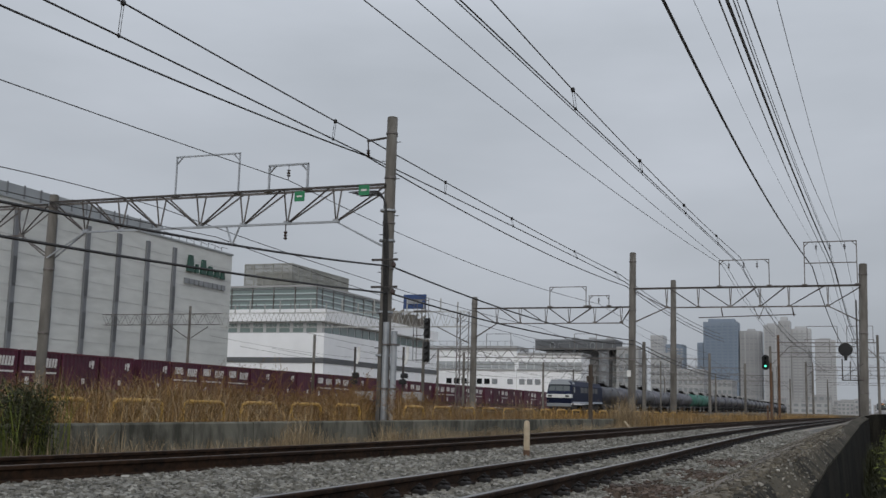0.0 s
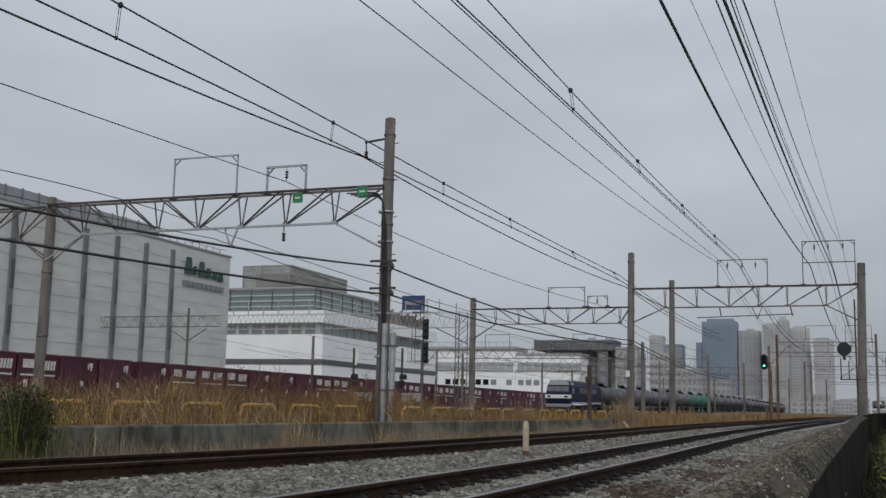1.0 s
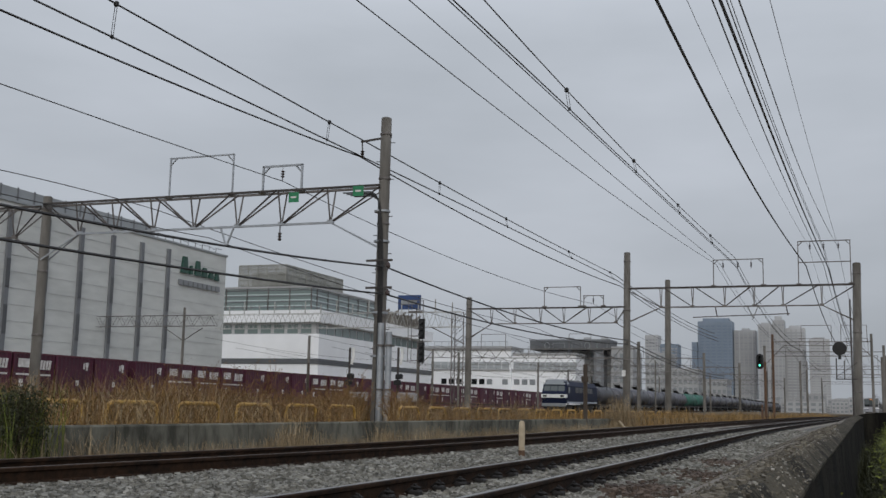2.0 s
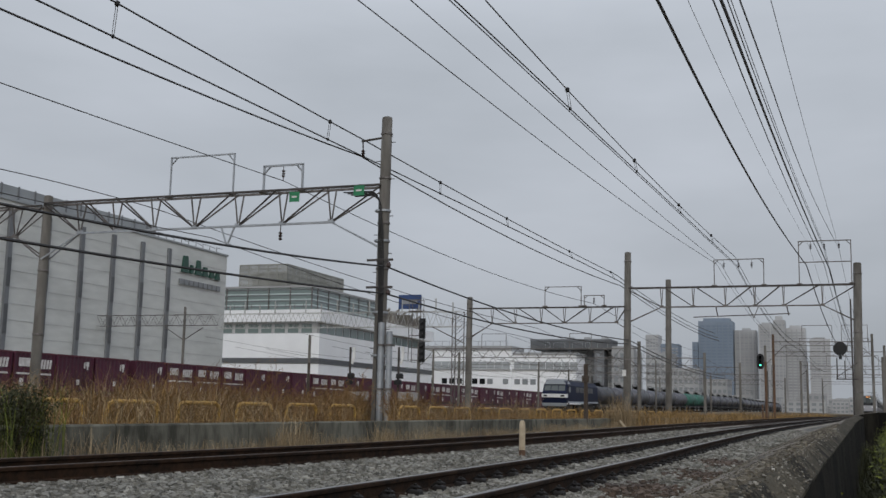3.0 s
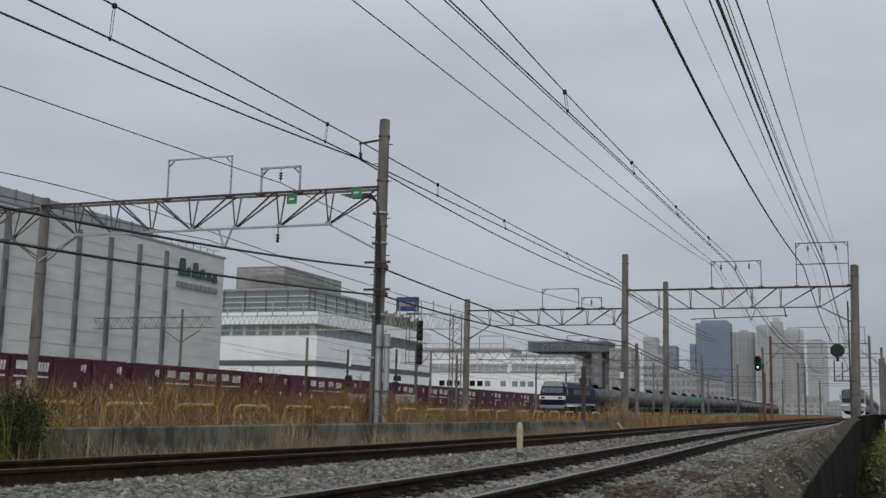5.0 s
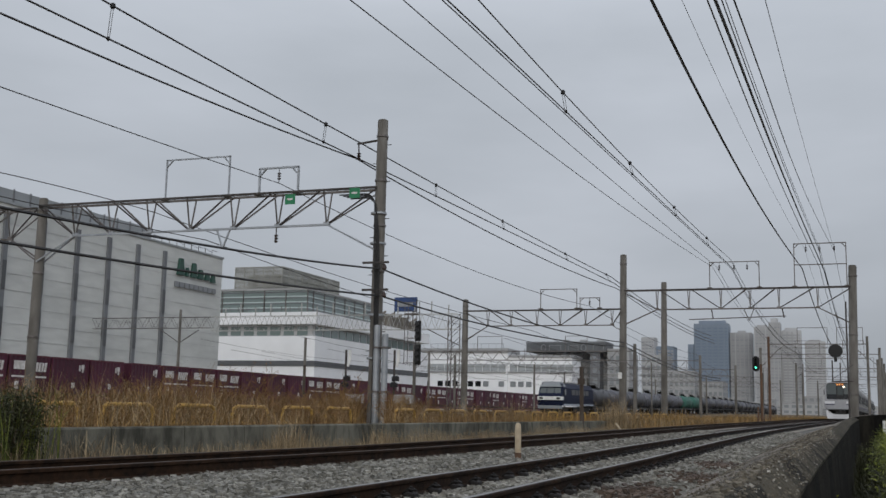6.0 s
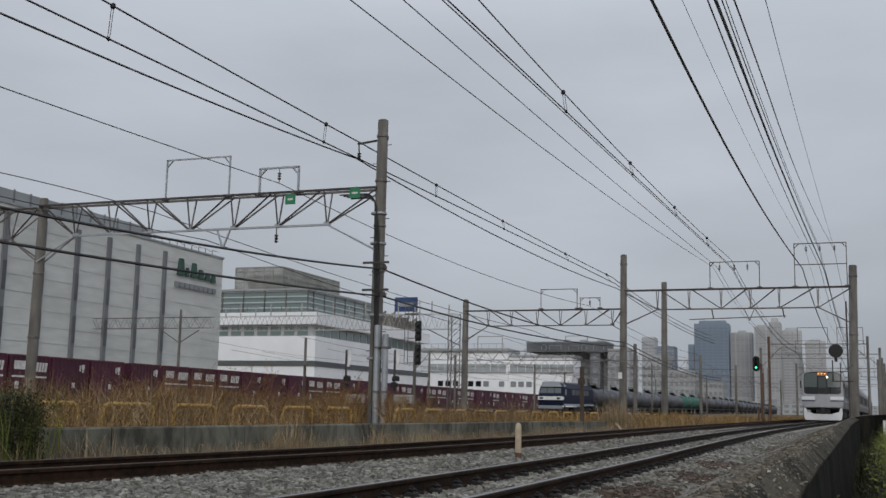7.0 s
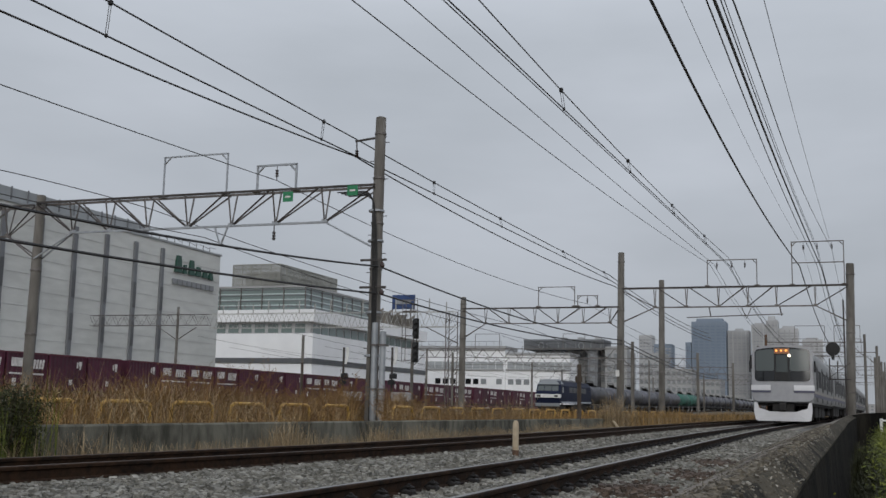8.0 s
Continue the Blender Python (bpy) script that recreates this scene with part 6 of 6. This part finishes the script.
def branched(n, xr, yr, hr, z0):
    """Arrays of n dead weeds: a leaning stem, side twigs and small ragged seed heads; stems first, heads second."""
    sv, sf, hv, hf = [], [], [], []

    def ribbon(p, q, w):
        d = q - p
        side = Vector((-d.y * 0.3, 0.8, 0.5)).cross(d).normalized() * w
        b = len(sv)
        sv.extend([tuple(p - side), tuple(p + side), tuple(q + side * 0.6), tuple(q - side * 0.6)])
        sf.append((b, b + 1, b + 2, b + 3))

    rr = random.Random(int(yr[0] * 10 + n))
    for _ in range(n):
        y = rr.uniform(*yr)
        x = rr.uniform(*xr)
        if trodden(x, y):
            continue
        x += bend(y)
        thick = 0.55 + 0.8 * (0.5 + 0.9 * noise.noise((x * 0.5, y * 0.28, 4.2)))
        h = rr.uniform(*hr) * min(1.3, max(0.35, thick))
        lean = Vector((rr.gauss(0, 0.2), rr.gauss(0, 0.28), 0)) * h
        root = Vector((x, y, z0))
        at = lambda u: root + lean * u * u + Vector((0, 0, h * u))
        w = 0.004 + 0.00012 * y
        for a, b in ((0, 0.35), (0.35, 0.7), (0.7, 1.0)):
            ribbon(at(a), at(b), w * (1.2 - a * 0.6))
        for k in range(rr.randint(7, 13)):
            u = rr.uniform(0.35, 1.0)
            p = at(u)
            q = p + Vector((rr.gauss(0, 1), rr.gauss(0, 1), rr.uniform(0.2, 1.3))).normalized() * h * rr.uniform(0.1, 0.26)
            ribbon(p, q, w * 0.6)
            for j in range(rr.randint(2, 4)):
                c = p.lerp(q, rr.uniform(0.5, 1.1)) + Vector((rr.gauss(0, 0.02), rr.gauss(0, 0.02), rr.gauss(0, 0.02)))
                e = Vector((rr.gauss(0, 1), rr.gauss(0, 1), rr.gauss(0, 1))).normalized() * rr.uniform(0.008, 0.02) * (1 + y * 0.01)
                g = e.orthogonal() * rr.uniform(0.25, 0.5)
                b = len(hv)
                hv.extend([tuple(c - e), tuple(c + g), tuple(c + e), tuple(c - g)])
                hf.append((b, b + 1, b + 2, b + 3))
    return (sv, sf), (hv, hf)


for n, xr, yr, hr in ((420, (-14.6, -12.3), (9, 20), (0.5, 1.15)), (800, (-14.6, -12.2), (18, 33), (0.6, 1.42)), (260, (-14.4, -11.4), (33, 60), (0.3, 0.75)), (260, (-12.1, -10.8), (9, 40), (0.3, 0.7))):
    stems_part, heads_part = branched(n, xr, yr, hr, -0.1)
    strips("dead_weeds", *stems_part, M_TWIG, "dead branching weed stems behind the low wall", "weeds")
    strips("seed_heads", *heads_part, M_SEED, "rust-brown ragged seed heads on dead weeds", "weeds")


def tuft(name, x, y, z, n, hr, spread, material, label, width=0.006):
    """A standing clump of grass blades."""
    vs, fs = blades(n, (x - spread, x + spread), (y - spread * 2, y + spread * 2), hr, 0.75, width, z)
    return strips(name, vs, fs, material, label, "grass clump", "")


tuft("green_clump", -10.05, 11.6, -0.3, 160, (0.5, 1.15), 0.25, M_LEAF_BRIGHT, "yellow-green grass blades growing through the bush", 0.007)
tuft("straw_clump", -10.05, 19.0, -0.3, 260, (0.35, 0.85), 0.28, M_REED_PALE, "pale straw clump leaning on the low wall")
tuft("straw_clump", -10.0, 23.5, -0.3, 160, (0.3, 0.7), 0.25, M_REED_PALE, "pale straw clump leaning on the low wall")
tuft("straw_clump", -10.3, 50.5, -0.2, 420, (0.7, 1.6), 0.55, M_REED_PALE, "tall pale plume grass beside the concrete pole", 0.009)
tuft("straw_clump", -10.3, 54.0, -0.2, 300, (0.6, 1.3), 0.5, M_REED_PALE, "tall pale plume grass beside the concrete pole", 0.009)


def shrub(name, label, x, y, z, w, h, d, leaves, material, size, stems=10, crown=None):
    """Stems with many small folded leaves, ragged outline."""
    t = thing(name, label, "shrub", pose(x, y, z))
    g = Geo()
    rr = random.Random(int(abs(x * 100) + y * 10))
    tips = []
    for k in range(stems):
        a, r = rr.uniform(0, 6.28), rr.random() ** 0.5
        tip = (w * r * math.cos(a), d * r * math.sin(a), h * rr.uniform(0.55, 1.0) * (1 - 0.35 * r))
        mid = (tip[0] * 0.4, tip[1] * 0.4, tip[2] * 0.5)
        g.line([(tip[0] * 0.1, tip[1] * 0.1, -0.1), mid, tip], 0.008 + 0.004 * h, 4)
        tips += [mid, tip, tip, tuple((p + q) / 2 for p, q in zip(mid, tip))]
    part("stem", g, M_BARK, t)
    layers = {False: ([], []), True: ([], [])}
    for k in range(leaves):
        c = rr.choice(tips)
        s = 0.22 * (w + d) / 2 + 0.06
        c = Vector((c[0] + rr.gauss(0, s), c[1] + rr.gauss(0, s), max(0.02, c[2] + rr.gauss(0, s * 0.8))))
        u = Vector((rr.gauss(0, 1), rr.gauss(0, 1), rr.gauss(0, 0.7))).normalized() * size * rr.uniform(0.6, 1.3)
        q = u.orthogonal().normalized() * size * 0.35
        # leaves towards the top take the brighter crown material
        vs, fs = layers[crown is not None and c[2] > h * rr.uniform(0.5, 0.8)]
        b = len(vs)
        lift = Vector((0, 0, size * 0.15))
        vs += [tuple(c - u), tuple(c + q + lift), tuple(c + u), tuple(c - q + lift)]
        fs += [(b, b + 1, b + 2), (b, b + 2, b + 3)]
    for top, (vs, fs) in layers.items():
        if vs:
            me = bpy.data.meshes.new("foliage")
            me.from_pydata(vs, [], fs)
            me.materials.append(crown if top else material)
            o = new("new_growth" if top else "foliage", me)
            o.parent = t
    return t


shrub("evergreen_bush", "dark green bush leaning over the low wall", -10.05, 11.45, -0.35, 0.24, 1.3, 0.26, 4200, M_LEAF, 0.026, 18)
shrub("evergreen_bush", "small dark green bush behind the wall", -10.9, 12.1, 0.0, 0.25, 0.9, 0.35, 1100, M_LEAF, 0.035, 10)
for k in range(18):
    y = 9.0 + k * 2.9
    shrub("hedge_bush", "dark leafy hedge bush with yellow-green tips beyond the parapet", 0.95 + 0.031 * y, y, -2.0, 0.5, 2.42 - 0.004 * y, 1.3, 11000, M_LEAF, 0.042, 34, M_LEAF_BRIGHT)

# ---- loose ballast stones ----


def stones(n, xr, yr, size, zf, name, material, label, skew=None, heap=None):
    """Loose angular stones: eight jittered corners each."""
    x, y = R.uniform(xr[0], xr[1], n), R.uniform(yr[0], yr[1], n)
    if heap:
        x, y = R.normal(heap[0], 0.15, n), R.normal(heap[1], 0.42, n)
    z = zf(x)
    if skew is not None:
        x = x + skew(x, y)
    s = size * R.uniform(0.55, 1.35, n)
    cube = np.array([(a, b, c) for c in (-1, 1) for a, b in ((-1, -1), (1, -1), (1, 1), (-1, 1))], float)
    V = cube[None] * (0.55 + 0.45 * R.rand(n, 8, 3)) * np.stack([s, s * R.uniform(.7, 1.2, n), s * R.uniform(.5, .9, n)], 1)[:, None, :]
    a = R.uniform(0, 6.28, n)
    c, sn = np.cos(a)[:, None], np.sin(a)[:, None]
    V = np.stack([V[..., 0] * c - V[..., 1] * sn, V[..., 0] * sn + V[..., 1] * c, V[..., 2] + V[..., 0] * R.uniform(-.5, .5, n)[:, None]], 2)
    V += np.stack([x + bend_v(y), y, z + s * 0.25 + np.vectorize(grade)(y)], 1)[:, None, :]
    F = np.array([[3, 2, 1, 0], [4, 5, 6, 7], [0, 1, 5, 4], [1, 2, 6, 5], [2, 3, 7, 6], [3, 0, 4, 7]])
    faces = (np.arange(n)[:, None, None] * 8 + F[None]).reshape(-1, 4)
    return strips(name, V.reshape(-1, 3).tolist(), faces.tolist(), material, label, "stones")


BED_X = [-9.4, -8.7, -7.6, -5.4, -4.7, -4.2, -1.9, -1.2, -0.62]
BED_Z = [-0.33, -0.21, -0.17, -0.17, -0.22, -0.17, -0.17, -0.22, -0.26]
bed_z = lambda x: np.interp(x, BED_X, BED_Z)
stones(24000, (-9.2, -1.3), (4.5, 12), 0.026, bed_z, "loose_ballast", M_STONE, "loose grey crushed stones between the rails")
stones(20000, (-9.2, -1.3), (12, 24), 0.032, bed_z, "loose_ballast", M_STONE, "loose grey crushed stones between the rails")
stones(14000, (-9.2, -1.3), (24, 46), 0.040, bed_z, "loose_ballast", M_STONE, "loose grey crushed stones along the tracks")
berm_skew = lambda x, y: np.clip((x + 1.45) / 1.41, 0, 1) * (np.vectorize(edge)(y) - bend_v(y))
berm_z = lambda x: np.interp(x, [q[0] for q in BERM[:6]], [q[1] for q in BERM[:6]]) - 0.01
stones(14000, (-1.7, -0.05), (1.5, 9), 0.012, berm_z, "berm_pebbles", M_PEBBLE, "fine brown gravel over the dirt bank", berm_skew)
stones(16000, (-1.7, -0.05), (9, 28), 0.017, berm_z, "berm_pebbles", M_PEBBLE, "fine brown gravel over the dirt bank", berm_skew)
cope_skew = lambda x, y: np.vectorize(edge)(y) - bend_v(y)
cope_rise = lambda x: np.interp(x, [-0.1, 0.0, 0.1], [0.335, 0.335, 0.225])
stones(2200, (-0.12, 0.11), (2.5, 20), 0.006, cope_rise, "coping_grit", M_PEBBLE, "grit and crumbs lying on the parapet top", cope_skew)
stones(420, (-0.05, 0.115), (2.5, 22), 0.0065, cope_rise, "spalled_flecks", M_FLECK, "pale spalled flecks on the parapet edge", cope_skew)
stones(7000, (-10.36, -9.2), (7, 50), 0.026, lambda x: np.full(x.shape, -0.32), "wall_foot_litter", M_PEBBLE, "brown litter along the foot of the low wall")
for cx, cy, n in ((-1.55, 8.3, 420), (-1.75, 10.6, 360), (-1.6, 13.6, 300), (-1.7, 17.0, 260)):
    stones(n, (cx - 0.28, cx + 0.28), (cy - 0.7, cy + 0.7), 0.028, lambda x: bed_z(x) + 0.02, "dark_debris", M_STONE_BROWN, "dark brown heap of rusty stones and litter", None, (cx, cy))

# ---- movement ----


def motions():
    """The commuter train runs fast towards the camera along the near track."""
    for i, car in enumerate(train):
        rows = []
        for k in range(33):
            t = k * 0.25
            y = 56.0 + 30.5 * (8.0 - t) + i * 20.0
            xa, xb = NEAR_X + bend(y + 2.9), NEAR_X + bend(y + 16.9)
            turn = -math.degrees(math.atan((xb - xa) / 14.0))
            rows.append((t, pose(xa - (xb - xa) / 14.0 * 2.9, y, grade(y + 10.0), 0, 0, turn)))
        walk(car, rows)


motions()
